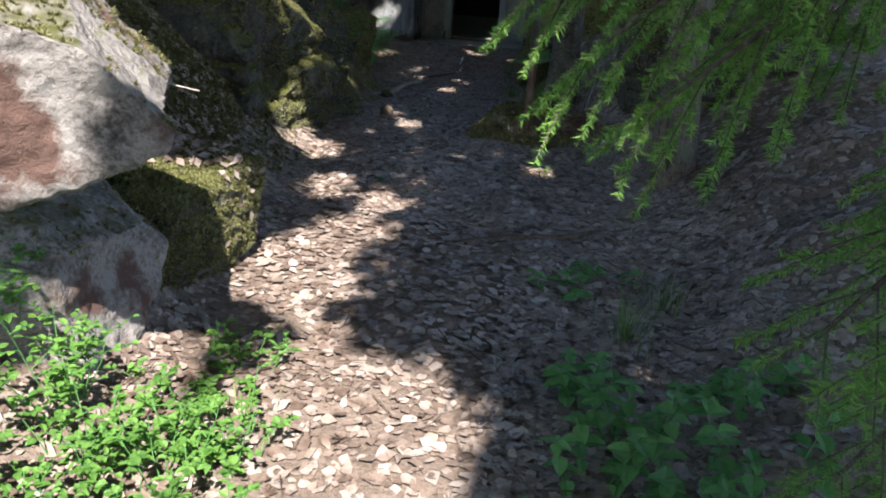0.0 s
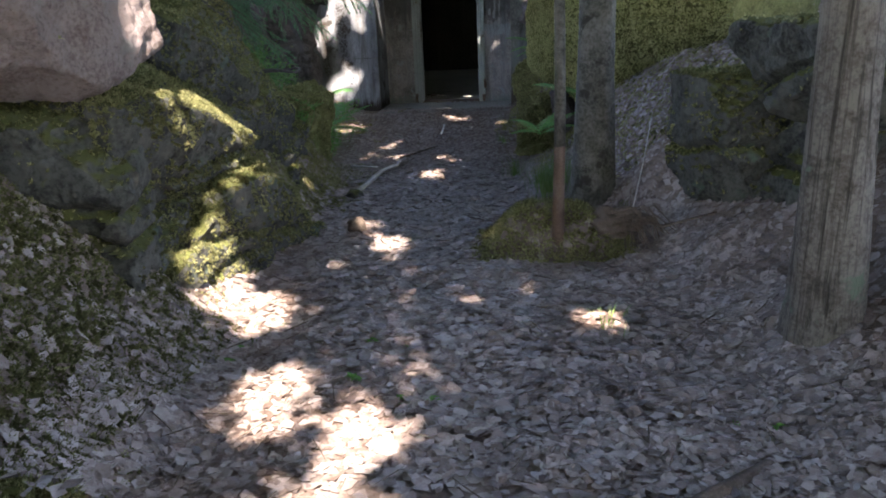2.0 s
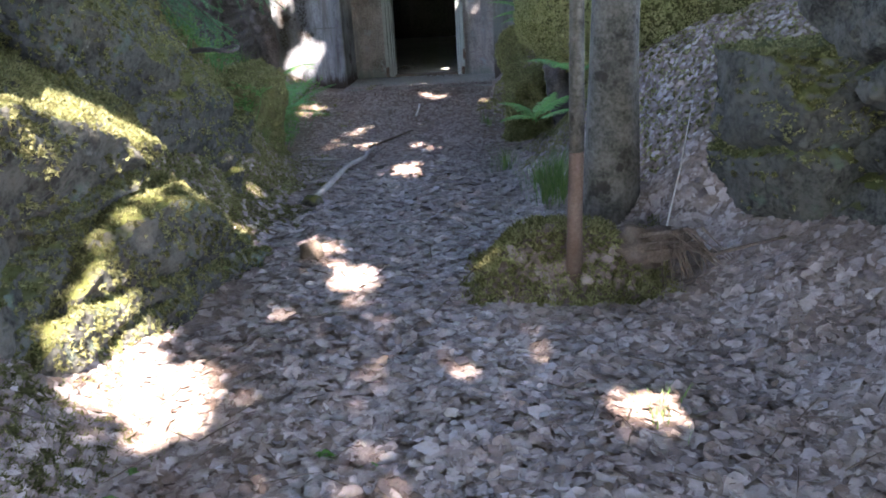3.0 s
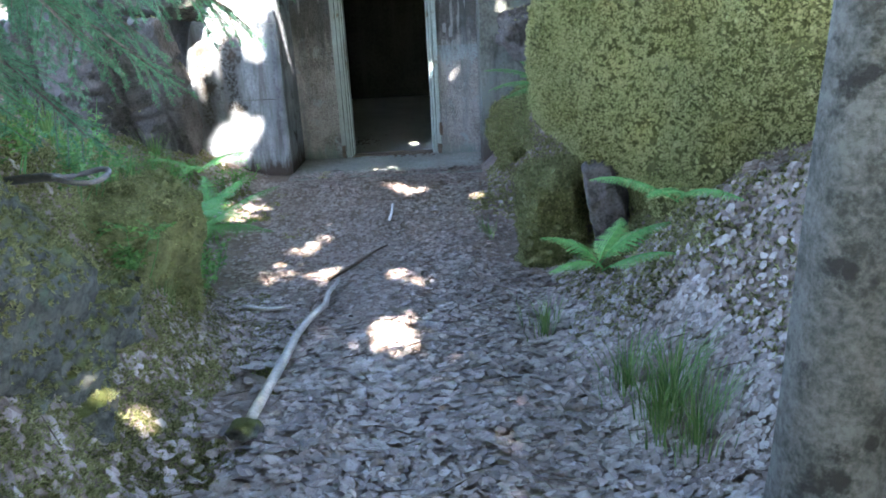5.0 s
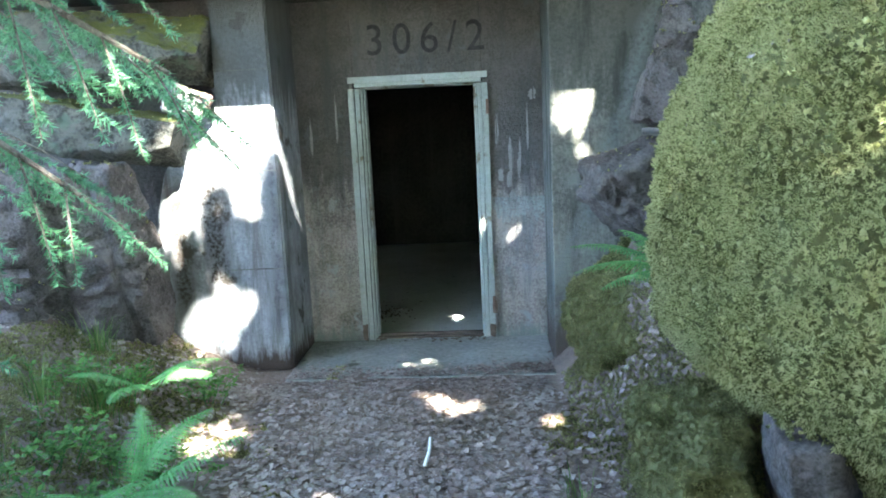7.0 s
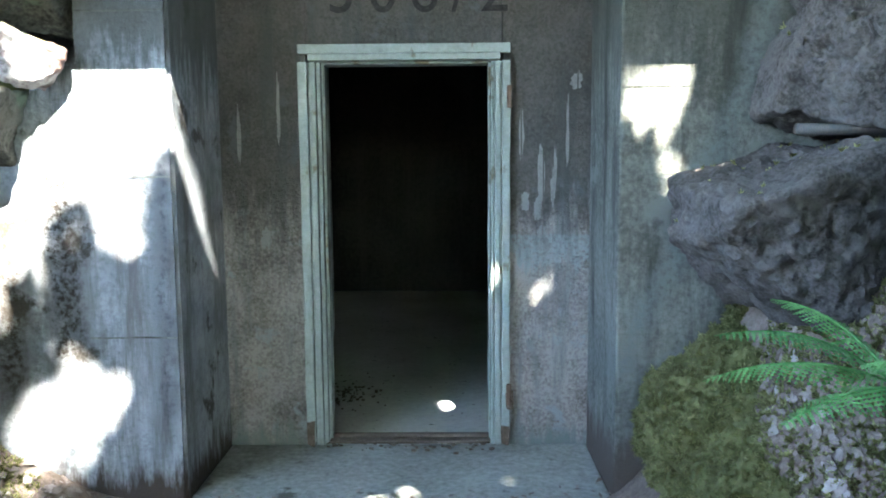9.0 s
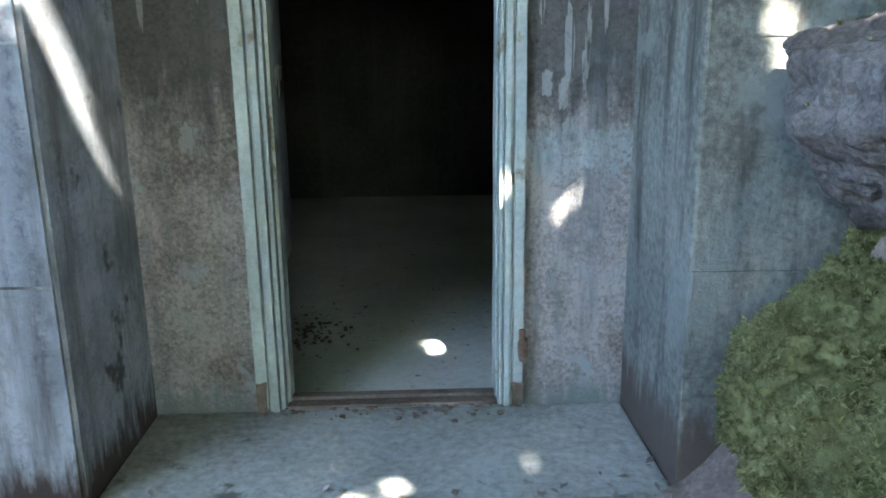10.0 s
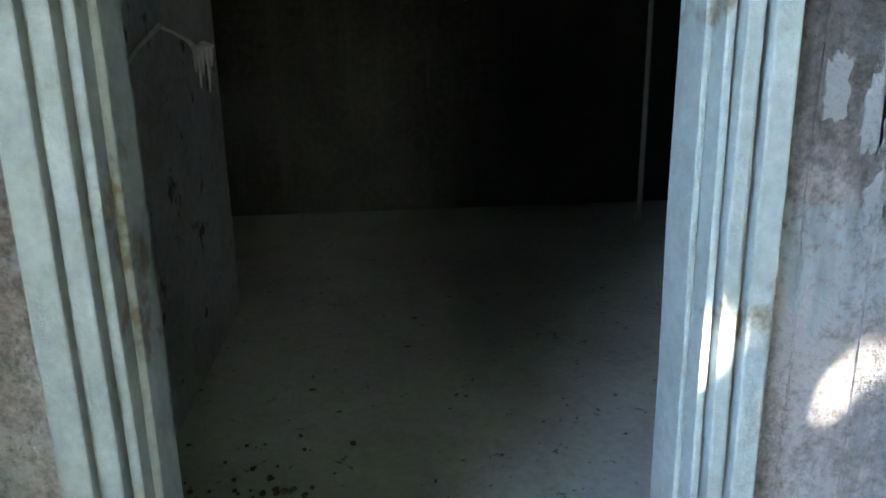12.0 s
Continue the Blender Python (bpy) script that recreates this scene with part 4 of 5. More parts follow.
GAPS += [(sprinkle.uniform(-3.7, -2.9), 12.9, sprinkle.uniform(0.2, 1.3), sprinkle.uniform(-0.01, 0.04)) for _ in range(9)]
# unseen sprays of leaves, added overhead to shade the path
n = 70000
cx, cy, cz = rng.uniform(-6.5, 7.0, n), rng.uniform(-13.0, 12.5, n), rng.uniform(4.8, 10.5, n)
clump = value_noise(cx * 0.9 + cz * 0.5, cy * 0.9 - cz * 0.4, 21)
ok = clump + 0.35 * rng.standard_normal(n) > -0.75
cp = np.stack([cx, cy, cz], -1)[ok]
way = np.array(SUN_WAY)


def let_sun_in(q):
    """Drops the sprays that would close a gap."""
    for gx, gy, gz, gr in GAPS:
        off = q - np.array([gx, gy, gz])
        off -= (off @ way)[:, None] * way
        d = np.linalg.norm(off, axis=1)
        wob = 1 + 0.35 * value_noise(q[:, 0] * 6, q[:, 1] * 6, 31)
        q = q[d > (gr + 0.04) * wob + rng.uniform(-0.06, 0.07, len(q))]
    # thinner crowns where more sun is let onto the boulder
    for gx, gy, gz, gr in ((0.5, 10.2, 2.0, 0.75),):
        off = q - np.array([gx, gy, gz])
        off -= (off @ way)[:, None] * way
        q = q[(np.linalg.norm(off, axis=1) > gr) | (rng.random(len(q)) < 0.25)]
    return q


# unseen lower, denser crowns, added over both banks to darken them
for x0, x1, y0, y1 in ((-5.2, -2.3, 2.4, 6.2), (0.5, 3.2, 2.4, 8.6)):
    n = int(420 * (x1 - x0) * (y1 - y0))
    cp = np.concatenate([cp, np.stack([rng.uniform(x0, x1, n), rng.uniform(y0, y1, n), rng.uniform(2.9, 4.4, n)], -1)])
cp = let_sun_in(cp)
# unseen sprays, added to keep the sun off the doorway's right side
cp = np.concatenate([cp, np.array([(-1.22 + 0.065 * (k % 4), 13.56, 0.08 + 0.095 * (k // 4)) for k in range(24)]) - 7.0 * way])
# a spray of leaves: four pointed blades round a twig
blade = []
for k in range(4):
    a = k * 1.571 + 0.3 * math.sin(k * 5.0)
    l, w = 0.15 + 0.05 * math.sin(k * 3.3), 0.085
    c, s = math.cos(a), math.sin(a)
    blade += [(0.02 * c, 0.02 * s, 0), (c * l * 0.5 - s * w, s * l * 0.5 + c * w, 0.02), (c * l, s * l, -0.03), (c * l * 0.5 + s * w, s * l * 0.5 - c * w, 0.02)]
blade_f = [(4 * k, 4 * k + 1, 4 * k + 2, 4 * k + 3) for k in range(4)]
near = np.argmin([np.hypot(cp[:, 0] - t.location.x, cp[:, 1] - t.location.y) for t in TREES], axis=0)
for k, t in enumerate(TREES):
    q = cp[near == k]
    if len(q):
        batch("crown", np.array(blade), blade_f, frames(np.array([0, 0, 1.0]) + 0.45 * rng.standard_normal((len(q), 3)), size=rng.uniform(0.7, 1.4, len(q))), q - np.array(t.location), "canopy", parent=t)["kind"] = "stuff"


# unseen young spruces, added behind the path to dim the low sky
for k in range(8):
    a = radians(210 + 120 * k / 7)
    d = 10.5 + 2.5 * ((k * 7) % 5) / 4
    x, y, top = -0.5 + d * math.cos(a), 3.5 + 1.25 * d * math.sin(a), 7.0 + 2.5 * ((k * 3) % 4) / 3
    t = tree("spruce_tree", x, y, 0.12, top, "unseen young spruce, added behind the path to dim the low sky", "bark", limbs=0, sides=8, seed=300 + k)
    n = 350
    f = rng.random(n) ** 0.8
    r, w = (1 - f) * 2.3 * np.sqrt(rng.random(n)) + 0.1, rng.uniform(0, 2 * np.pi, n)
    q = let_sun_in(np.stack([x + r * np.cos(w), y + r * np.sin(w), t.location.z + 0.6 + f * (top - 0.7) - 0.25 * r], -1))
    out = np.stack([np.cos(w), np.sin(w), np.full(n, 1.5)], -1)[:len(q)] + 0.4 * rng.standard_normal((len(q), 3))
    batch("crown", np.array(blade), blade_f, frames(out, size=rng.uniform(1.2, 2.2, len(q))), q - np.array(t.location), "canopy", parent=t)["kind"] = "stuff"


# ---- the doorway ----
def door_frame():
    ob = tagged(new("door_frame"), "wooden door frame with flaking pale green paint", "door frame", kind="structure")
    for side, x0 in ((1, -2.372), (-0.85, -1.328)):
        # mouldings from the wall inwards: casing, groove, bead, fillet, lining
        for name, a, b, y0, y1, z0 in (("casing", 0.0, 0.046, BACK - 0.038, BACK - 0.002, 0.02), ("groove", 0.046, 0.056, BACK - 0.012, BACK - 0.002, 0.0), ("bead", 0.056, 0.086, BACK - 0.03, BACK + 0.06, 0.0),
                                       ("groove", 0.086, 0.092, BACK + 0.005, BACK + 0.08, 0.0), ("fillet", 0.092, 0.108, BACK - 0.012, BACK + 0.10, 0.0), ("lining", 0.108, 0.122, BACK + 0.03, BACK + 0.13, 0.0)):
            xs = sorted((x0 + side * a, x0 + side * b))
            bm = box(bmesh.new(), xs[0], xs[1], y0, y1, SLAB + z0 + 0.002, 1.85, bevel=0.004 if name != "groove" else 0)
            bmesh.ops.subdivide_edges(bm, edges=[e for e in bm.edges if e.calc_length() > 1], cuts=14)
            for v in bm.verts:
                v.co.x += 0.003 * noise.noise(v.co * 3.0 + Vector((a * 90, 0, 0)))
            part(name, bm, "paint", ob)
    for name, a, b, y0, y1, dx in (("head_casing", 0.0, 0.046, BACK - 0.036, BACK - 0.002, 0.0), ("head_bead", 0.046, 0.078, BACK - 0.028, BACK + 0.06, 0.048), ("head_lining", 0.078, 0.092, BACK + 0.02, BACK + 0.13, 0.108)):
        part(name, box(bmesh.new(), -2.372 + dx, -1.328 - dx, y0, y1, 1.935 - b, 1.935 - a, bevel=0.004), "paint", ob)
    part("sill", box(bmesh.new(), -2.262, -1.425, BACK - 0.01, BACK + 0.05, SLAB + 0.002, SLAB + 0.018, bevel=0.005), "wood_raw", ob, "rotten wooden sill strip")
    part("sill", box(bmesh.new(), -2.262, -1.425, BACK + 0.055, BACK + 0.10, SLAB + 0.002, SLAB + 0.028, bevel=0.006), "wood_raw", ob, "rotten wooden sill strip")
    for z in (0.12, 1.62):
        part("hinge", box(bmesh.new(), -1.345, -1.322, BACK - 0.052, BACK - 0.036, z, z + 0.11, bevel=0.004), "rust", ob, "rusty hinge leaf")
    for k, (x, z, h) in enumerate(((-2.37, -0.095, 0.13), (-1.368, -0.095, 0.1), (-1.35, 0.1, 0.09))):
        bm = box(bmesh.new(), x, x + 0.04, BACK - 0.044, BACK - 0.034, z, z + h, bevel=0.003)
        bmesh.ops.subdivide_edges(bm, edges=bm.edges[:], cuts=3)
        for v in bm.verts:
            v.co += Vector((0.012 * noise.noise(v.co * 25), 0, 0.02 * noise.noise(v.co * 30 + Vector((k, 0, 0)))))
        part("rotten_end", bm, "wood_raw", ob, "bare rotten wood at the foot")
    return ob


door_frame()


def lettering(text, x, z, h, width):
    cu = bpy.data.curves.new("lettering", "FONT")
    cu.body, cu.size, cu.extrude, cu.space_character = text, h * 1.38, 0.0015, 1.35
    tmp = new("lettering", cu)
    me = bpy.data.meshes.new_from_object(tmp.evaluated_get(bpy.context.evaluated_depsgraph_get()))
    bpy.data.objects.remove(tmp)
    xs = [v.co.x for v in me.vertices]
    k = width / (max(xs) - min(xs))
    for v in me.vertices:
        v.co.x = (v.co.x - min(xs)) * k
    me.materials.append(M["letter"])
    ob = new("lettering", me)
    ob.matrix_world = pose(x, BACK - 0.003, z, 90, 0, 0)
    return tagged(ob, "number painted in black over a doorway", "lettering")


lettering("306/2", -2.21, 2.09, 0.23, 0.87)

# thin ridges left by the shuttering boards, and a pale wash that ran down the recess wall
for name, x0, x1, y, levels in (("wall_right", -0.92, -0.2, FACE, (0.28, 0.62, 0.96, 1.3, 1.66, 2.0)), ("wall_pier", -3.16, -2.79, FACE, (0.62, 1.3, 1.98))):
    for z in levels:
        bm = box(bmesh.new(), x0, x1, y - 0.004, y + 0.002, z - 0.004, z + 0.003)
        bmesh.ops.subdivide_edges(bm, edges=[e for e in bm.edges if e.calc_length() > 0.2], cuts=16)
        for v in bm.verts:
            v.co.z += 0.006 * noise.noise(v.co * 5.0)
        part("board_ridge", bm, "concrete", bpy.data.objects[name])

for x in (-2.62, -2.5, -1.27, -1.16, -1.06, -0.99):
    bm = box(bmesh.new(), x - 0.003, x + 0.003, BACK - 0.004, BACK + 0.002, -0.09, 2.45)
    bmesh.ops.subdivide_edges(bm, edges=[e for e in bm.edges if e.calc_length() > 0.2], cuts=24)
    for v in bm.verts:
        v.co.x += 0.008 * noise.noise(Vector((x * 9, 0, v.co.z * 2.5)))
    part("board_ridge", bm, "concrete_dark", bpy.data.objects["wall_recess"])


def lime_run(x, z, w, h, seed, y=BACK):
    """A thin crust of lime that ran down the wall, with a ragged edge."""
    bm = bmesh.new()
    rim = []
    for k in range(36):
        a = 2 * math.pi * k / 36
        f = 1 + 0.5 * noise.noise(Vector((math.cos(a) * 2.2 + seed, math.sin(a) * 2.2, 0))) + 0.25 * noise.noise(Vector((math.cos(a) * 7, math.sin(a) * 7 + seed, 0)))
        rim.append(bm.verts.new((x + w * f * math.cos(a), y - 0.0035, z + h * f * math.sin(a))))
    face = bm.faces.new(rim)
    out = bmesh.ops.extrude_face_region(bm, geom=[face])
    bmesh.ops.translate(bm, verts=[g for g in out["geom"] if isinstance(g, bmesh.types.BMVert)], vec=(0, 0.005, 0))
    bmesh.ops.recalc_face_normals(bm, faces=bm.faces[:])
    part("lime_run", bm, "lime_stain", bpy.data.objects["wall_recess"], "pale lime run")


for k, (x, z, w, h) in enumerate(((-1.17, 1.28, 0.018, 0.16), (-1.19, 1.12, 0.02, 0.06), (-1.165, 1.0, 0.022, 0.035), (-1.155, 0.93, 0.03, 0.05), (-1.11, 1.22, 0.012, 0.1), (-1.1, 1.32, 0.008, 0.1), (-1.03, 0.78, 0.009, 0.14),
                                  (-1.25, 1.16, 0.02, 0.05), (-1.04, 1.5, 0.007, 0.18), (-2.56, 0.98, 0.025, 0.05), (-2.68, 1.5, 0.01, 0.14), (-2.48, 1.62, 0.008, 0.16), (-1.22, 0.42, 0.02, 0.035), (-1.27, 1.5, 0.012, 0.12), (-1.0, 1.75, 0.03, 0.04))):
    lime_run(x, z, w, h, k * 3.7)


def iron_ring(x, y, z):
    ob = empty("iron_ring", (x, y, z), "dark iron ring fixed in the rock of the bank", "ring")
    bm = bmesh.new()
    tube(bm, [(0.095 * math.cos(a), 0.095 * math.sin(a), 0.01 * math.sin(a * 2)) for a in np.linspace(0, 2 * math.pi, 25)], [0.011] * 25, 8)
    part("ring", bm, "iron", ob, "", True)
    part("eye_bolt", tube(bmesh.new(), [(-0.09, 0, 0), (-0.16, 0.02, 0), (-0.4, 0.05, -0.02)], [0.016, 0.018, 0.018], 8), "iron", ob, "", True)


iron_ring(-2.6, 8.5, 0.89)
bm = tube(bmesh.new(), [(-0.42, 12.42, 1.46), (-0.2, 12.42, 1.455), (0.1, 12.44, 1.45), (0.5, 12.5, 1.44)], [0.02] * 4, 10)
tagged(part("iron_pipe", bm, "iron", None, "", True), "dark iron pipe sticking out between rocks", "pipe")


# ---- inside the bunker ----
bm = bmesh.new()
tube(bm, [(-2.652, y, z) for y, z in ((14.8, 1.12), (14.92, 1.156), (15.1, 1.22), (15.375, 1.29), (15.55, 1.27), (15.76, 1.24), (15.9, 1.2), (16.05, 1.22), (16.25, 1.21))], [0.004, 0.007, 0.006, 0.01, 0.006, 0.01, 0.016, 0.014, 0.008], 6, 0.4)
tagged(part("lime_crack", bm, "lime", bpy.data.objects["wall_inside_left"], "white lime crust along a crack"))
for y, l in ((15.86, 0.1), (15.93, 0.17), (16.0, 0.12), (16.1, 0.2), (16.18, 0.09)):
    part("lime_drip", tube(bmesh.new(), [(-2.653, y, 1.21), (-2.653, y + 0.01, 1.21 - l * 0.6), (-2.653, y, 1.21 - l)], [0.012, 0.008, 0.003], 5), "lime", bpy.data.objects["wall_inside_left"])
tagged(part("wall_rod", tube(bmesh.new(), [(-0.07, 17.72, -0.115), (-0.06, 17.72, 1.0), (-0.05, 17.73, 2.5)], [0.02, 0.018, 0.018], 8), "lime", None, "", True), "pale thin pipe standing from floor to ceiling", "pipe")
r = random.Random(3)
bm = bmesh.new()
for _ in range(150):
    a, d = r.uniform(0, 6.3), abs(r.gauss(0, 0.22))
    p = Vector((-2.3 + d * math.cos(a) * 0.7, 14.5 + d * math.sin(a), -0.112))
    m = bmesh.ops.create_icosphere(bm, subdivisions=1, radius=r.uniform(0.004, 0.014), matrix=Matrix.Translation(p) @ Matrix.Diagonal((1, 1.3, 0.5, 1)))
tagged(part("floor_rubble", bm, "wood_raw"), "dark crumbs and dirt in the corner of the floor", "rubble", kind="stuff")
bm = bmesh.new()
for _ in range(140):
    p = Vector((r.uniform(-2.3, -1.4), r.gauss(13.55, 0.05), -0.092))
    bmesh.ops.create_icosphere(bm, subdivisions=1, radius=r.uniform(0.004, 0.013), matrix=Matrix.Translation(p) @ Matrix.Diagonal((1.3, 1, 0.6, 1)))
tagged(part("sill_rubble", bm, "wood_raw"), "dark crumbs of rotten wood along the sill", "rubble", kind="stuff")


# ---- plants ----
rng = np.random.default_rng(13)


def fern_frond(parent, base, azimuth, length, rise, droop, seed):
    """One arching frond: a stalk with paired, toothed leaflets that shorten towards the tip."""
    r = random.Random(seed)
    bm = bmesh.new()
    out, up = Vector((math.cos(azimuth), math.sin(azimuth), 0)), Vector((0, 0, 1))
    side = up.cross(out)
    pts = []
    for i in range(33):
        s = i / 32
        pts.append(Vector(base) + out * length * (s * 0.92) + up * (rise * s - droop * s * s) + side * 0.04 * math.sin(s * 3 + seed))
    tube(bm, pts, [0.004 * (1 - 0.8 * i / 32) for i in range(33)], 5)
    for i in range(4, 32):
        s = i / 32
        ln = length * 0.30 * math.sin(min(1.0, (s - 0.08) * 3.4) * math.pi / 2) * (1 - s) ** 0.75 + 0.008
        way = (pts[min(i + 1, 32)] - pts[i - 1]).normalized()
        for sgn in (-1, 1):
            d = (side * sgn + way * 0.45 + up * (-0.18 + r.uniform(-0.08, 0.08))).normalized()
            w = d.cross(up).normalized()
            flat = (way - d * way.dot(d)).normalized()
            width = 0.006 + ln * 0.075
            p0 = pts[i]
            teeth = 6
            spine = [bm.verts.new(p0 + d * ln * k / teeth - up * 0.12 * ln * (k / teeth) ** 2) for k in range(teeth + 1)]
            for k in range(teeth):
                half = width * (1 - k / teeth) ** 0.7
                mid = spine[k].co.lerp(spine[k + 1].co, 0.75)
                a = bm.verts.new(mid + flat * half - up * half * 0.15)
                b = bm.verts.new(mid - flat * half - up * half * 0.15)
                bm.faces.new((spine[k], spine[k + 1], a))
                bm.faces.new((spine[k + 1], spine[k], b))
    return part("frond", bm, "fern", parent)


def fern(x, y, z, fronds, label, seed):
    ob = empty("fern", (x, y, z), label, "fern", "ferns beside the path")
    for k, (az, ln, rise, droop) in enumerate(fronds):
        fern_frond(ob, (0, 0, 0), radians(az), ln, rise, droop, seed * 10 + k)
    return ob


fern(-2.98, 10.75, 0.0, ((10, 0.62, 0.48, 0.22), (-35, 0.55, 0.40, 0.25), (-75, 0.5, 0.3, 0.25), (50, 0.5, 0.5, 0.2), (-130, 0.5, 0.4, 0.25), (-10, 0.6, 0.2, 0.2), (100, 0.45, 0.5, 0.2)), "green fern growing at the foot of the bank", 1)
fern(-0.5, 9.1, 0.2, ((25, 0.4, 0.35, 0.17), (70, 0.36, 0.3, 0.14), (150, 0.36, 0.28, 0.17), (-20, 0.36, 0.26, 0.17), (195, 0.32, 0.2, 0.17)), "blue-green fern growing beside the path", 2)
fern(-0.38, 11.75, 0.72, ((185, 0.62, 0.46, 0.28), (165, 0.58, 0.3, 0.3), (205, 0.5, 0.22, 0.25), (235, 0.5, 0.4, 0.25), (130, 0.45, 0.4, 0.2)), "fern hanging from the mossy bank beside the bunker", 3)
fern(-2.62, 12.28, -0.2, ((20, 0.16, 0.10, 0.06), (140, 0.15, 0.1, 0.06), (260, 0.16, 0.1, 0.06)), "small young fern in the leaf litter", 4)
fern(-3.2, 11.5, 0.25, ((-20, 0.5, 0.35, 0.25), (30, 0.45, 0.3, 0.2), (-80, 0.45, 0.3, 0.22), (-140, 0.4, 0.35, 0.2)), "green fern on the bank beside the pier", 5)
fern(-2.85, 9.9, 0.28, ((-20, 0.5, 0.35, 0.25), (40, 0.45, 0.3, 0.2), (-70, 0.45, 0.3, 0.22)), "green fern on the steep earth bank", 6)
fern(-0.2, 9.0, 0.55, ((240, 0.4, 0.3, 0.2), (180, 0.42, 0.3, 0.2), (300, 0.42, 0.3, 0.22)), "fern under the mossy boulder", 7)


def leaf_shape(bm, base, way, normal, length, width, fold=0.15):
    way, normal = way.normalized(), normal.normalized()
    side = normal.cross(way).normalized()
    mid = [bm.verts.new(base + way * length * s - normal * 0.25 * length * s * s) for s in (0, 0.35, 0.7, 1)]
    rim = {}
    for sgn in (-1, 1):
        rim[sgn] = [bm.verts.new(base + way * length * s + side * sgn * width * k + normal * (fold * width - 0.25 * length * s * s)) for s, k in ((0.18, 0.42), (0.42, 0.5), (0.72, 0.33))]
        a = rim[sgn]
        for f in ((mid[0], mid[1], a[0]), (mid[1], a[1], a[0]), (mid[1], mid[2], a[1]), (mid[2], a[2], a[1]), (mid[2], mid[3], a[2])):
            bm.faces.new(f if sgn < 0 else f[::-1])


_b = bmesh.new()
leaf_shape(_b, Vector((0, 0, 0)), Vector((1, 0, 0)), Vector((0, 0, 1)), 1.0, 0.72)
LEAF = bpy.data.meshes.new("leaf")
_b.to_mesh(LEAF)
_b.free()
LEAVES = {}
for key in ("leaf", "leaf_bright"):
    LEAVES[key] = LEAF.copy()
    LEAVES[key].materials.append(M[key])


def herb(name, x, y, stems, tall, leaf, label, category, mat, seed, group="", at=None):
    """A leafy plant: several stems, each with crossed pairs of leaves."""
    r = random.Random(seed)
    z = float(height(x, y)) if at is None else at
    ob = empty(name, (x, y, z), label, category, group)
    for k in range(stems):
        a, d = r.uniform(0, 6.3), r.uniform(0.0, 0.16) if at is None else 0.02
        base = Vector((math.cos(a) * d, math.sin(a) * d, -0.02))
        base.z += float(height(x + base.x, y + base.y)) - z if at is None else 0.0
        h = tall * r.uniform(0.6, 1.15)
        lean = Vector((math.cos(a) * 0.35, math.sin(a) * 0.35, 1)).normalized()
        bm = bmesh.new()
        tube(bm, [base, base + lean * h * 0.5, base + lean * h + Vector((0, 0, -0.02))], [0.003, 0.0025, 0.0015], 5)
        stem = part("stem", bm, mat, ob)
        levels = max(3, int(h / (leaf * 0.75)))
        for i in range(1, levels + 1):
            s = i / levels
            p = base + lean * h * s
            for m in range(2 if i < levels else 4):
                w = i * 1.571 + m * (math.pi if i < levels else 1.571) + r.uniform(-0.3, 0.3)
                ln = leaf * (0.7 + 0.6 * math.sin(s * 2.6)) * r.uniform(0.8, 1.2)
                one = new("leaf", LEAVES[mat])
                one.parent = stem
                one.matrix_basis = Matrix.Translation(p) @ Matrix.Rotation(w, 4, "Z") @ Matrix.Rotation(r.uniform(-0.45, 0.25), 4, "Y") @ Matrix.Rotation(r.uniform(-0.3, 0.3), 4, "X") @ Matrix.Scale(ln, 4)
    return ob


for k, (x, y, st, h) in enumerate(((0.16, 2.55, 6, 0.22), (0.34, 2.3, 6, 0.24), (0.22, 2.05, 5, 0.22), (0.5, 2.0, 6, 0.22), (0.05, 3.62, 4, 0.12), (0.22, 3.75, 3, 0.12), (0.62, 2.6, 5, 0.2), (0.75, 2.15, 5, 0.22), (0.45, 1.7, 5, 0.2), (0.9, 2.7, 4, 0.18), (0.12, 1.75, 4, 0.14))):
    herb("nettle", x, y, st, h, 0.062, "shaded dark green leafy herb beside the path", "herb", "leaf", 60 + k, "herbs beside the path")


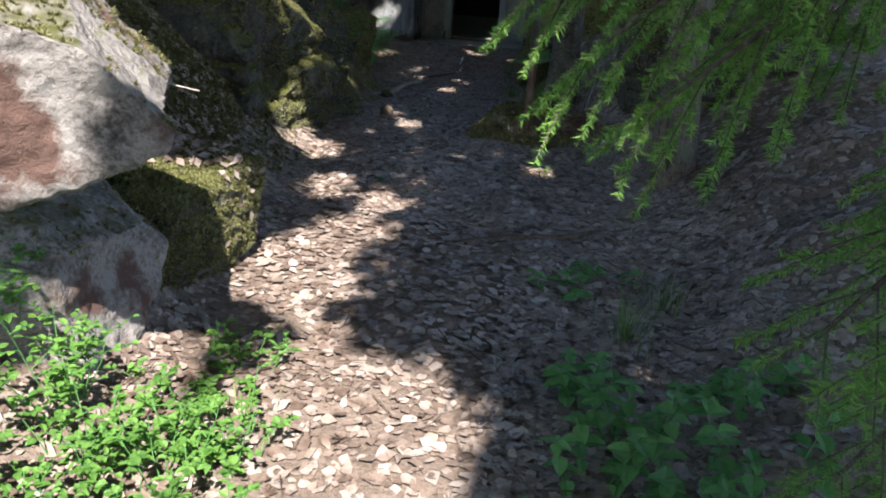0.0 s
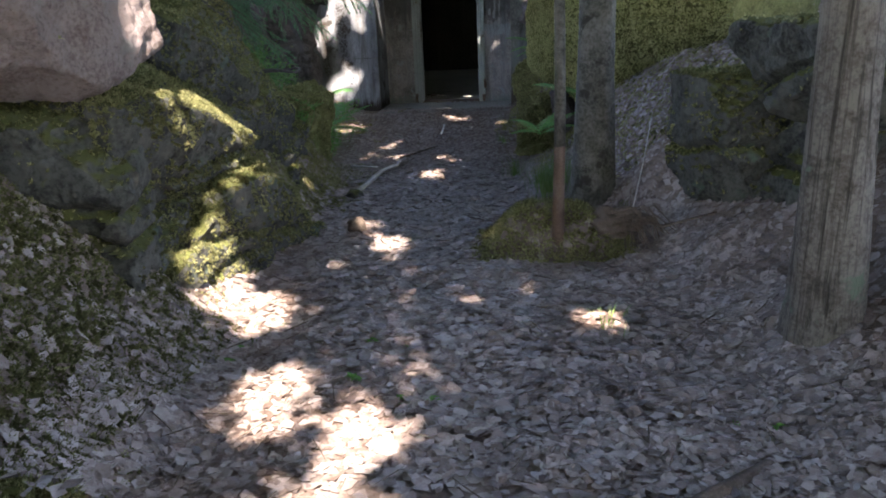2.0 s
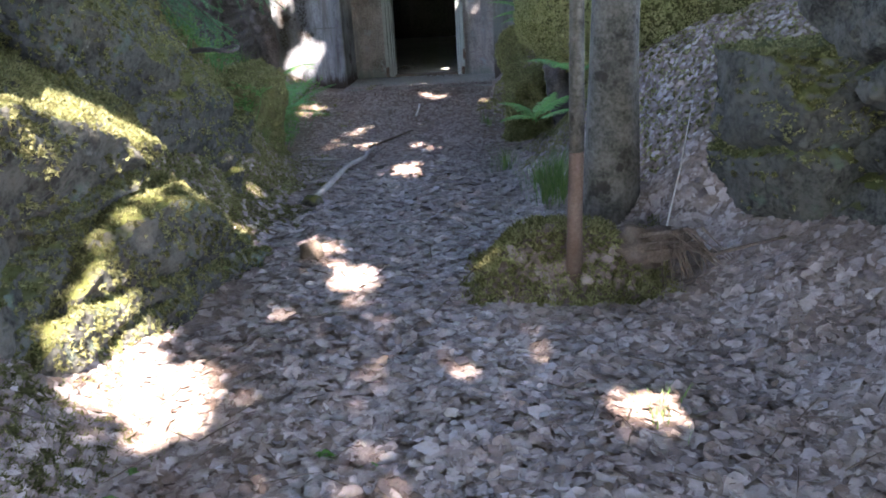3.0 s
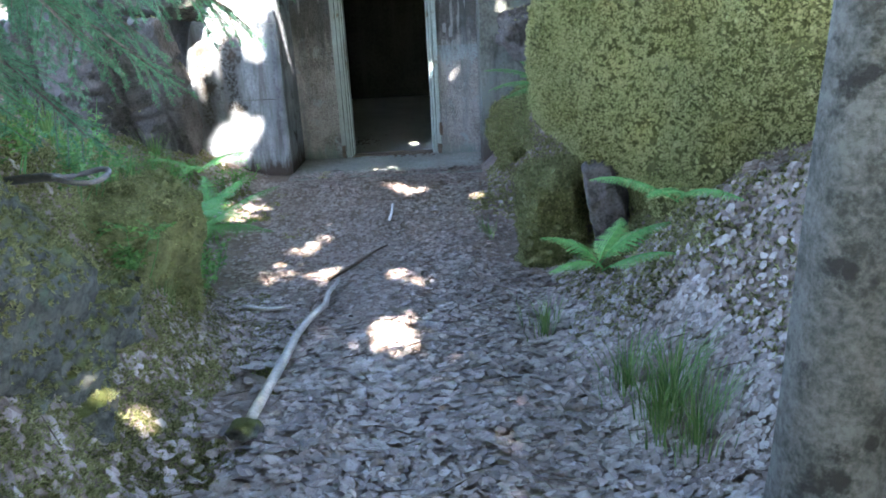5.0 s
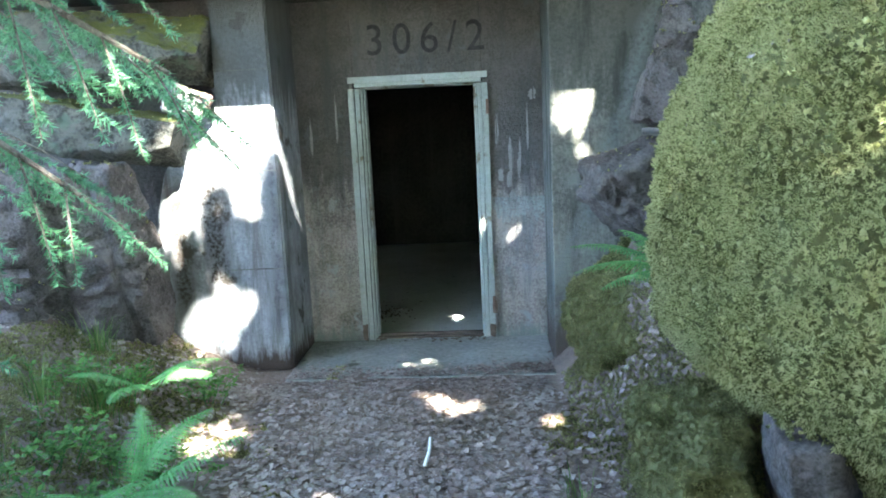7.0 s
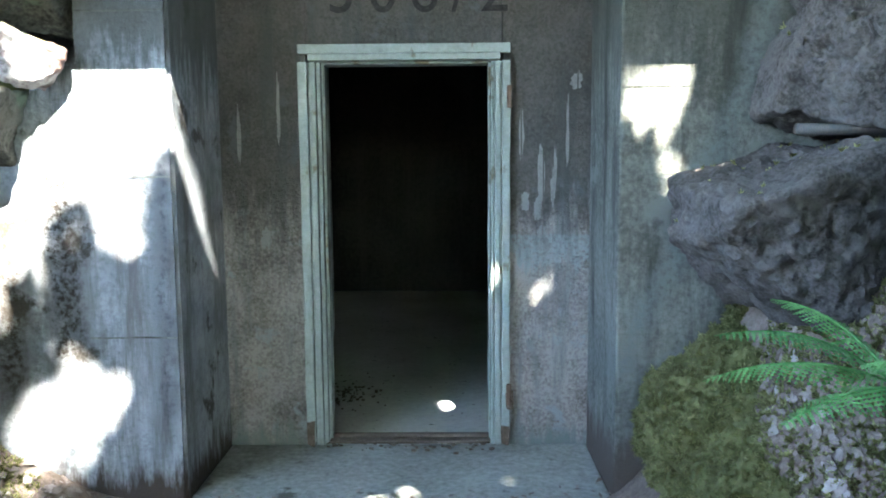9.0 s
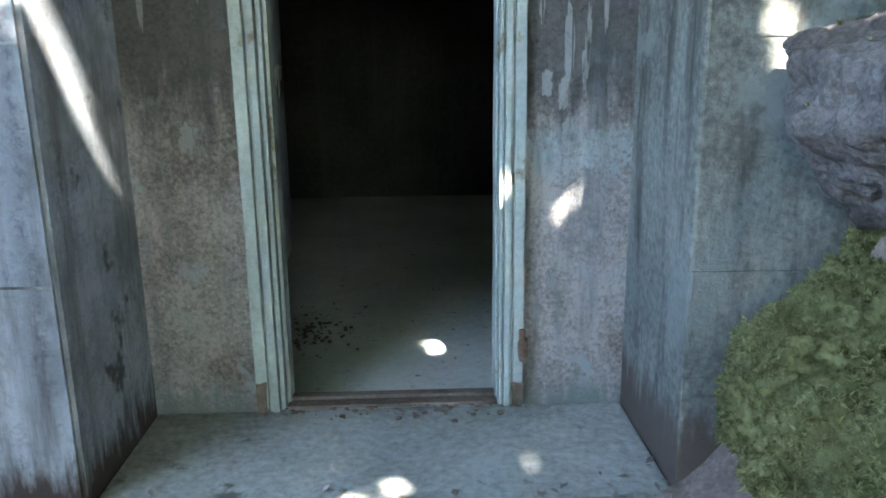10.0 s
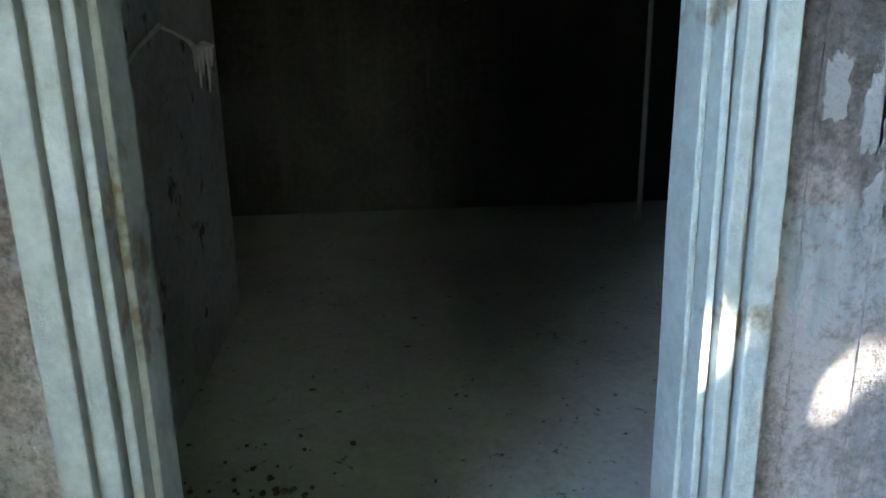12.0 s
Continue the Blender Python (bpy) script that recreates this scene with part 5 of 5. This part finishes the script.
def bush(x, y, z, stems, tall, leaf, label, seed, spread_=0.16):
    """A low shrub: wiry branching stems and many small leaves."""
    r = random.Random(seed)
    ob = empty("bilberry_bush", (x, y, z), label, "bush", "bushes at the boulder")
    bm, lm = bmesh.new(), bmesh.new()
    for k in range(stems):
        a, d = r.uniform(0, 6.3), r.uniform(0, spread_)
        p = Vector((math.cos(a) * d, math.sin(a) * d, -0.03))
        lean = Vector((math.cos(a) * r.uniform(0.1, 0.7), math.sin(a) * r.uniform(0.1, 0.7), 1)).normalized()
        h = tall * r.uniform(0.55, 1.1)
        tip = p + lean * h
        tube(bm, [p, p + lean * h * 0.5 + Vector((r.uniform(-0.02, 0.02), 0, 0)), tip], [0.003, 0.0022, 0.0012], 4)
        for i in range(5):
            s = r.uniform(0.35, 0.95)
            q = p + lean * h * s
            b = r.uniform(0, 6.3)
            out = Vector((math.cos(b), math.sin(b), r.uniform(0.2, 0.9))).normalized()
            ln = h * r.uniform(0.15, 0.4)
            tube(bm, [q, q + out * ln], [0.0018, 0.001], 4)
            for m in range(5):
                f = (m + 1) / 5
                w = r.uniform(0, 6.3)
                way = (out * 0.5 + Vector((math.cos(w), math.sin(w), r.uniform(-0.2, 0.4)))).normalized()
                leaf_shape(lm, q + out * ln * f, way, Vector((r.uniform(-0.4, 0.4), r.uniform(-0.4, 0.4), 1)), leaf * r.uniform(0.6, 1.2), leaf * r.uniform(0.5, 0.75))
    part("stem_mass", bm, "leaf", ob)["kind"] = "stuff"
    part("leaf_mass", lm, "leaf_bright", ob)["kind"] = "stuff"


for k, (x, y, up, st, h) in enumerate(((-1.35, 1.75, 0.0, 14, 0.30), (-1.08, 1.72, 0.0, 13, 0.28), (-0.95, 1.4, 0.0, 16, 0.25), (-1.3, 1.38, 0.0, 14, 0.25), (-0.92, 1.85, 0.0, 9, 0.2), (-1.15, 2.1, 0.0, 9, 0.2), (-1.62, 1.55, 0.05, 12, 0.3), (-0.78, 1.18, 0.0, 14, 0.22), (-1.12, 1.08, 0.0, 14, 0.25), (-1.5, 1.9, 0.1, 10, 0.34), (-1.18, 2.42, 0.0, 7, 0.18), (-1.75, 2.0, 0.2, 8, 0.3))):
    bush(x, y, float(height(x, y)) + up, st, h, 0.034, "bright green low bush with small leaves in the sun", 90 + k)


for k, (x, y) in enumerate(((-3.05, 9.45), (-2.75, 9.7), (-3.2, 10.2), (-3.4, 10.9), (-3.05, 11.4), (-2.7, 8.9), (-3.5, 11.9), (-2.95, 9.1), (-3.3, 9.7), (-2.9, 10.15), (-3.15, 10.6), (-3.6, 10.5), (-3.3, 11.3), (-3.65, 11.6), (-2.95, 8.6), (-3.15, 12.2))):
    bush(x, y, float(height(x, y)), 12, 0.3, 0.034, "green low bush with small leaves on the shaded bank", 110 + k)


def grass_clump(x, y, n, tall, label, seed, lean=(0, 0)):
    r = random.Random(seed)
    bm = bmesh.new()
    z = float(height(x, y))
    for _ in range(n):
        a, d = r.uniform(0, 6.3), abs(r.gauss(0, 0.08))
        b = Vector((math.cos(a) * d, math.sin(a) * d, 0))
        b.z = float(height(x + b.x, y + b.y)) - z - 0.01
        h = tall * r.uniform(0.5, 1.2)
        out = Vector((math.cos(a) * 0.5 + lean[0], math.sin(a) * 0.5 + lean[1], 0)) * r.uniform(0.3, 1.0)
        w = Vector((-math.sin(a), math.cos(a), 0)) * r.uniform(0.002, 0.004)
        last = None
        for s in (0, 0.35, 0.7, 1.0):
            p = b + out * h * s * s + Vector((0, 0, h * (s - 0.35 * s * s)))
            pair = (bm.verts.new(p - w * (1 - 0.85 * s)), bm.verts.new(p + w * (1 - 0.85 * s)))
            if last:
                bm.faces.new((last[0], last[1], pair[1], pair[0]))
            last = pair
    ob = part("grass_clump", bm, "grass")
    ob.location = (x, y, z)
    return tagged(ob, label, "grass", kind="stuff")


for k, (x, y, n, h) in enumerate(((-0.38, 8.3, 150, 0.34), (-0.5, 8.55, 110, 0.3), (-0.36, 8.05, 110, 0.3), (-3.45, 10.6, 60, 0.34), (-3.7, 11.4, 60, 0.34), (-0.75, 9.35, 70, 0.3), (0.35, 3.1, 60, 0.3), (0.55, 3.5, 50, 0.28), (-0.16, 5.75, 40, 0.14), (-1.9, 5.5, 30, 0.08), (-3.05, 8.9, 40, 0.24), (-1.0, 2.1, 40, 0.16), (-3.8, 12.2, 80, 0.3), (-3.0, 9.7, 120, 0.3), (-3.3, 9.6, 120, 0.35), (-2.95, 10.3, 90, 0.25), (-3.6, 10.2, 150, 0.4), (-3.15, 11.3, 120, 0.3), (-3.55, 11.7, 130, 0.35), (-2.7, 9.2, 80, 0.25), (-0.95, 11.2, 40, 0.2), (-0.45, 8.2, 120, 0.36))):
    grass_clump(x, y, n, h, "clump of long green grass blades on the bank", 130 + k)


# ---- spruce boughs ----
def bough(parent, base, tip, droop, twigs, seed, mat="needle", needle=0.016, tip_mat=None):
    """A drooping bough: a stem with side twigs set in a flat spray, each one ringed with needles."""
    r = random.Random(seed)
    base, tip = Vector(base), Vector(tip)
    L = (tip - base).length
    way = (tip - base).normalized()
    side = way.cross(Vector((0, 0, 1))).normalized()
    stem = [base + (tip - base) * s + Vector((0, 0, 4 * droop * s * (1 - s))) for s in np.linspace(0, 1, 9)]
    bm = bmesh.new()
    tube(bm, stem, [0.012 * L * (1 - 0.85 * i / 8) + 0.0015 for i in range(9)], 6)
    lines = [(stem[4], stem[8])]
    for k in range(twigs):
        s = 0.12 + 0.86 * k / max(1, twigs - 1)
        i = min(7, int(s * 8))
        p = stem[i].lerp(stem[i + 1], s * 8 - i)
        for sgn in (-1, 1):
            ln = L * 0.42 * (1.1 - s) ** 0.7 * r.uniform(0.6, 1.15) + 0.05
            d = (way * 0.75 + side * sgn * r.uniform(0.6, 0.95) + Vector((0, 0, r.uniform(-0.55, -0.05)))).normalized()
            q = p + d * ln + Vector((0, 0, -0.25 * ln))
            lines.append((p, q))
            tube(bm, [p, p.lerp(q, 0.5) + Vector((0, 0, 0.05 * ln)), q], [0.0028, 0.0022, 0.0012], 4)
            for m in range(int(ln / 0.045)):
                f = r.uniform(0.25, 0.95)
                o = p.lerp(q, f)
                d2 = (d * 0.8 + side * r.choice((-1, 1)) * r.uniform(0.4, 0.9) + Vector((0, 0, r.uniform(-0.5, 0.1)))).normalized()
                lines.append((o, o + d2 * ln * r.uniform(0.2, 0.42) * (1.15 - f)))
    part("branch", bm, "bark", parent)
    places, normals, spins = [], [], []
    for a, b in lines:
        ln = (b - a).length
        n = max(4, int(ln / 0.0013))
        for i in range(n):
            f = (i + r.random()) / n
            places.append(a.lerp(b, f))
            d = (b - a).normalized()
            w = d.orthogonal().normalized()
            w.rotate(Matrix.Rotation(r.uniform(0, 6.3), 3, d))
            normals.append(d * 0.6 + w)
    if places:
        tv = np.array([(-0.11 * needle, 0, 0), (0.11 * needle, 0, 0), (0, 0, needle)])
        batch("needle_mass", tv, np.array([(0, 1, 2)]), frames(np.array([n_[:] for n_ in normals]), size=np.random.default_rng(seed).uniform(0.7, 1.3, len(places))), np.array([p_[:] for p_ in places]), mat, parent=parent)["kind"] = "stuff"


def spruce(x, y, r, top, label, boughs, seed, mat):
    ob = tree("spruce_tree", x, y, r, top, label, "bark", limbs=3, seed=seed, limb_from=top * 0.6)
    o = Vector(ob.location)
    for k, (z, tip, droop, twigs) in enumerate(boughs):
        bough(ob, (0, 0, z - o.z), Vector(tip) - o, droop, twigs, seed * 100 + k, mat, 0.0155 if mat == "needle_tip" else 0.0145)
    return ob


spruce(1.35, 1.75, 0.07, 5.0, "young spruce with light green drooping branch tips", (
    (2.3, (-0.12, 1.62, 1.40), 0.06, 14), (2.2, (0.0, 1.5, 1.3), 0.06, 13), (2.1, (0.12, 1.4, 1.22), 0.05, 13), (2.1, (0.3, 1.9, 1.4), 0.05, 12), (2.2, (0.25, 1.65, 1.3), 0.05, 12), (1.6, (0.42, 1.15, 0.95), 0.05, 12),
    (1.3, (0.55, 1.25, 0.62), 0.04, 11), (1.0, (0.62, 1.2, 0.38), 0.04, 10), (1.7, (0.48, 0.85, 1.1), 0.05, 12), (1.3, (0.66, 0.85, 0.8), 0.04, 11), (0.8, (0.72, 0.95, 0.3), 0.04, 10), (2.5, (0.15, 2.3, 1.75), 0.05, 12),
    (1.8, (0.6, 1.45, 1.05), 0.04, 11), (1.5, (0.75, 1.5, 0.8), 0.04, 10)), 7, "needle_tip")
spruce(-3.75, 9.3, 0.09, 6.0, "young spruce with soft blue-green drooping boughs", (
    (2.5, (-1.95, 9.20, 1.67), 0.08, 18), (2.7, (-2.05, 9.10, 1.91), 0.08, 18), (2.3, (-2.12, 9.15, 1.45), 0.08, 17), (2.9, (-2.00, 9.30, 2.13), 0.1, 18), (2.0, (-2.45, 9.15, 1.18), 0.06, 16), (2.4, (-2.35, 8.80, 1.63), 0.08, 17),
    (2.2, (-2.60, 8.70, 1.38), 0.07, 16), (2.9, (-2.40, 8.60, 2.08), 0.08, 17), (1.7, (-2.75, 8.90, 0.98), 0.05, 15), (3.1, (-2.35, 9.40, 2.38), 0.1, 16), (2.6, (-2.65, 8.40, 1.78), 0.08, 16), (2.1, (-2.60, 9.40, 1.33), 0.07, 15), (1.8, (-2.90, 8.50, 1.13), 0.06, 15)), 8, "needle")


# ---- small things on the path ----
def branch_on_ground(name, pts, radii, mat, label, category, sides=9, seed=1.0):
    p = [(x, y, float(height(x, y)) + h) for x, y, h in pts]
    return tagged(part(name, tube(bmesh.new(), p, radii, sides, 0.25, seed), mat, None, "", True), label, category)


branch_on_ground("fallen_branch", ((-2.08, 8.45, 0.03), (-2.07, 8.8, 0.045), (-2.06, 9.05, 0.05), (-2.06, 9.35, 0.055), (-2.04, 9.6, 0.05), (-1.99, 9.85, 0.05), (-2.01, 10.05, 0.045), (-1.98, 10.3, 0.04)), (0.024, 0.023, 0.024, 0.018, 0.02, 0.019, 0.016, 0.012), "stick", "pale bleached crooked branch lying on dead leaves", "branch")
branch_on_ground("twig", ((-2.05, 10.35, 0.03), (-1.93, 10.6, 0.03), (-1.8, 10.95, 0.03), (-1.72, 11.05, 0.03)), (0.012, 0.011, 0.008, 0.005), "wood_raw", "dark thin stick lying on the path", "twig")
branch_on_ground("twig", ((-2.5, 9.9, 0.03), (-2.35, 9.85, 0.03), (-2.2, 9.88, 0.03)), (0.013, 0.012, 0.008), "stick", "short pale stick lying on dead leaves", "twig")
branch_on_ground("twig", ((0.05, 6.9, 0.16), (0.25, 6.75, 0.08), (0.55, 6.72, 0.04)), (0.012, 0.01, 0.006), "wood_raw", "thin stick leaning off the root mound", "twig")
branch_on_ground("twig", ((0.1, 7.15, 0.02), (0.17, 7.2, 0.3), (0.22, 7.25, 0.55)), (0.005, 0.004, 0.002), "stick", "thin dry sapling leaning in the leaf litter", "twig")
branch_on_ground("root", ((0.3, 4.55, -0.01), (0.0, 4.3, 0.0), (-0.3, 4.25, 0.005), (-0.6, 4.05, -0.005), (-0.85, 4.0, -0.02)), (0.035, 0.035, 0.03, 0.024, 0.02), "wood_raw", "buried root crossing the path", "root")
tagged(part("twig", tube(bmesh.new(), [(-1.62, 2.45, 1.12), (-1.5, 2.5, 1.02), (-1.42, 2.52, 0.97), (-1.31, 2.52, 0.955)], [0.006, 0.005, 0.004, 0.002], 6), "stick", None, "", True), "pale bent dry twig over the mossy slab", "twig")
tagged(part("twig", tube(bmesh.new(), [(-2.55, 5.95, 1.2), (-2.47, 5.95, 1.36), (-2.5, 5.9, 1.6)], [0.008, 0.006, 0.003], 6), "stick", None, "", True), "thin pale dry twig on the outcrop", "twig")


def thin_stem():
    z = float(height(-0.385, 6.78))
    ob = empty("sapling", (-0.385, 6.78, z), "thin straight sapling with a rusty brown lower stem", "tree")
    part("lower_stem", tube(bmesh.new(), [(0, 0, -0.1), (0.0, 0, 0.3), (0.005, 0, 0.56)], [0.04, 0.035, 0.034], 12, 0.1), "rust", ob, "reddish brown bark", True)
    part("upper_stem", tube(bmesh.new(), [(0.005, 0, 0.558), (0.0, 0, 1.2), (-0.03, 0.02, 2.4), (-0.1, 0.0, 5.0), (-0.12, 0, 7.0)], [0.0342, 0.032, 0.029, 0.022, 0.012], 12, 0.1), "birch", ob, "grey bark", True)


thin_stem()


def small_stone(name, x, y, s, seed, label, mat):
    bm = bmesh.new()
    bmesh.ops.create_icosphere(bm, subdivisions=3, radius=1.0)
    for v in bm.verts:
        v.co = Vector((v.co.x * s[0], v.co.y * s[1], v.co.z * s[2])) * (1 + 0.3 * noise.noise(v.co * 1.4 + Vector((seed, 0, 0))) + 0.08 * noise.noise(v.co * 5))
    ob = part(name, bm, mat, None, "", True)
    ob.location = (x, y, float(height(x, y)) + s[2] * 0.6)
    return tagged(ob, label, "stone")


small_stone("stone", -1.8, 7.27, (0.075, 0.06, 0.065), 3, "brown rounded stone lying on the path", "wood_raw")
small_stone("stone", -2.08, 8.36, (0.07, 0.06, 0.05), 5, "dark mossy stone at the end of a branch", "rock_dark")
tagged(branch_on_ground("bone", ((-1.74, 11.52, 0.02), (-1.72, 11.58, 0.06), (-1.715, 11.66, 0.085)), (0.012, 0.009, 0.012), "white", "small white bone sticking up from the leaves", "bone"))


def root_mound():
    """Broken roots that stick out of the mossy mound."""
    ob = empty("root_stump", (-0.06, 6.95, float(height(-0.12, 6.9))), "rotten root stump with broken splinters in a mossy mound", "stump")
    bm = bmesh.new()
    bmesh.ops.create_icosphere(bm, subdivisions=4, radius=1.0)
    for v in bm.verts:
        v.co = Vector((v.co.x * 0.2, v.co.y * 0.13, v.co.z * 0.09)) * (1 + 0.6 * noise.noise(v.co * 2.2) + 0.2 * noise.noise(v.co * 7))
    part("stump", bm, "wood_raw", ob, "", True)
    r = random.Random(5)
    for k in range(20):
        p = Vector((r.uniform(-0.05, 0.18), -0.08, r.uniform(0.0, 0.12)))
        part("root", tube(bmesh.new(), [p, p + Vector((0.05 + 0.1 * r.random(), -0.08, 0.05)), p + Vector((0.12 + 0.15 * r.random(), -0.14, -0.1 - 0.08 * r.random()))], [0.009, 0.007, 0.003], 5), "wood_raw", ob)


root_mound()
for k, (x, y) in enumerate(((-1.75, 4.15), (-1.62, 4.05), (-1.95, 5.35), (-1.05, 4.85), (0.4, 4.75), (-1.2, 5.45), (-1.35, 5.05), (-2.3, 6.6))):
    herb("seedling", x, y, 2, 0.05, 0.03, "tiny bright green seedling among dead leaves", "herb", "leaf_bright", 200 + k, "seedlings")
p, n = surface_points(mossy, 60, lambda p, n: (n[:, 2] > 0.3) & (p[:, 1] < 10.8) & (p[:, 0] < 0.5))
for k in range(min(9, len(p))):
    herb("seedling", p[k, 0], p[k, 1], 2, 0.06, 0.028, "tiny green seedling growing in moss", "herb", "leaf", 220 + k, "seedlings", at=p[k, 2])
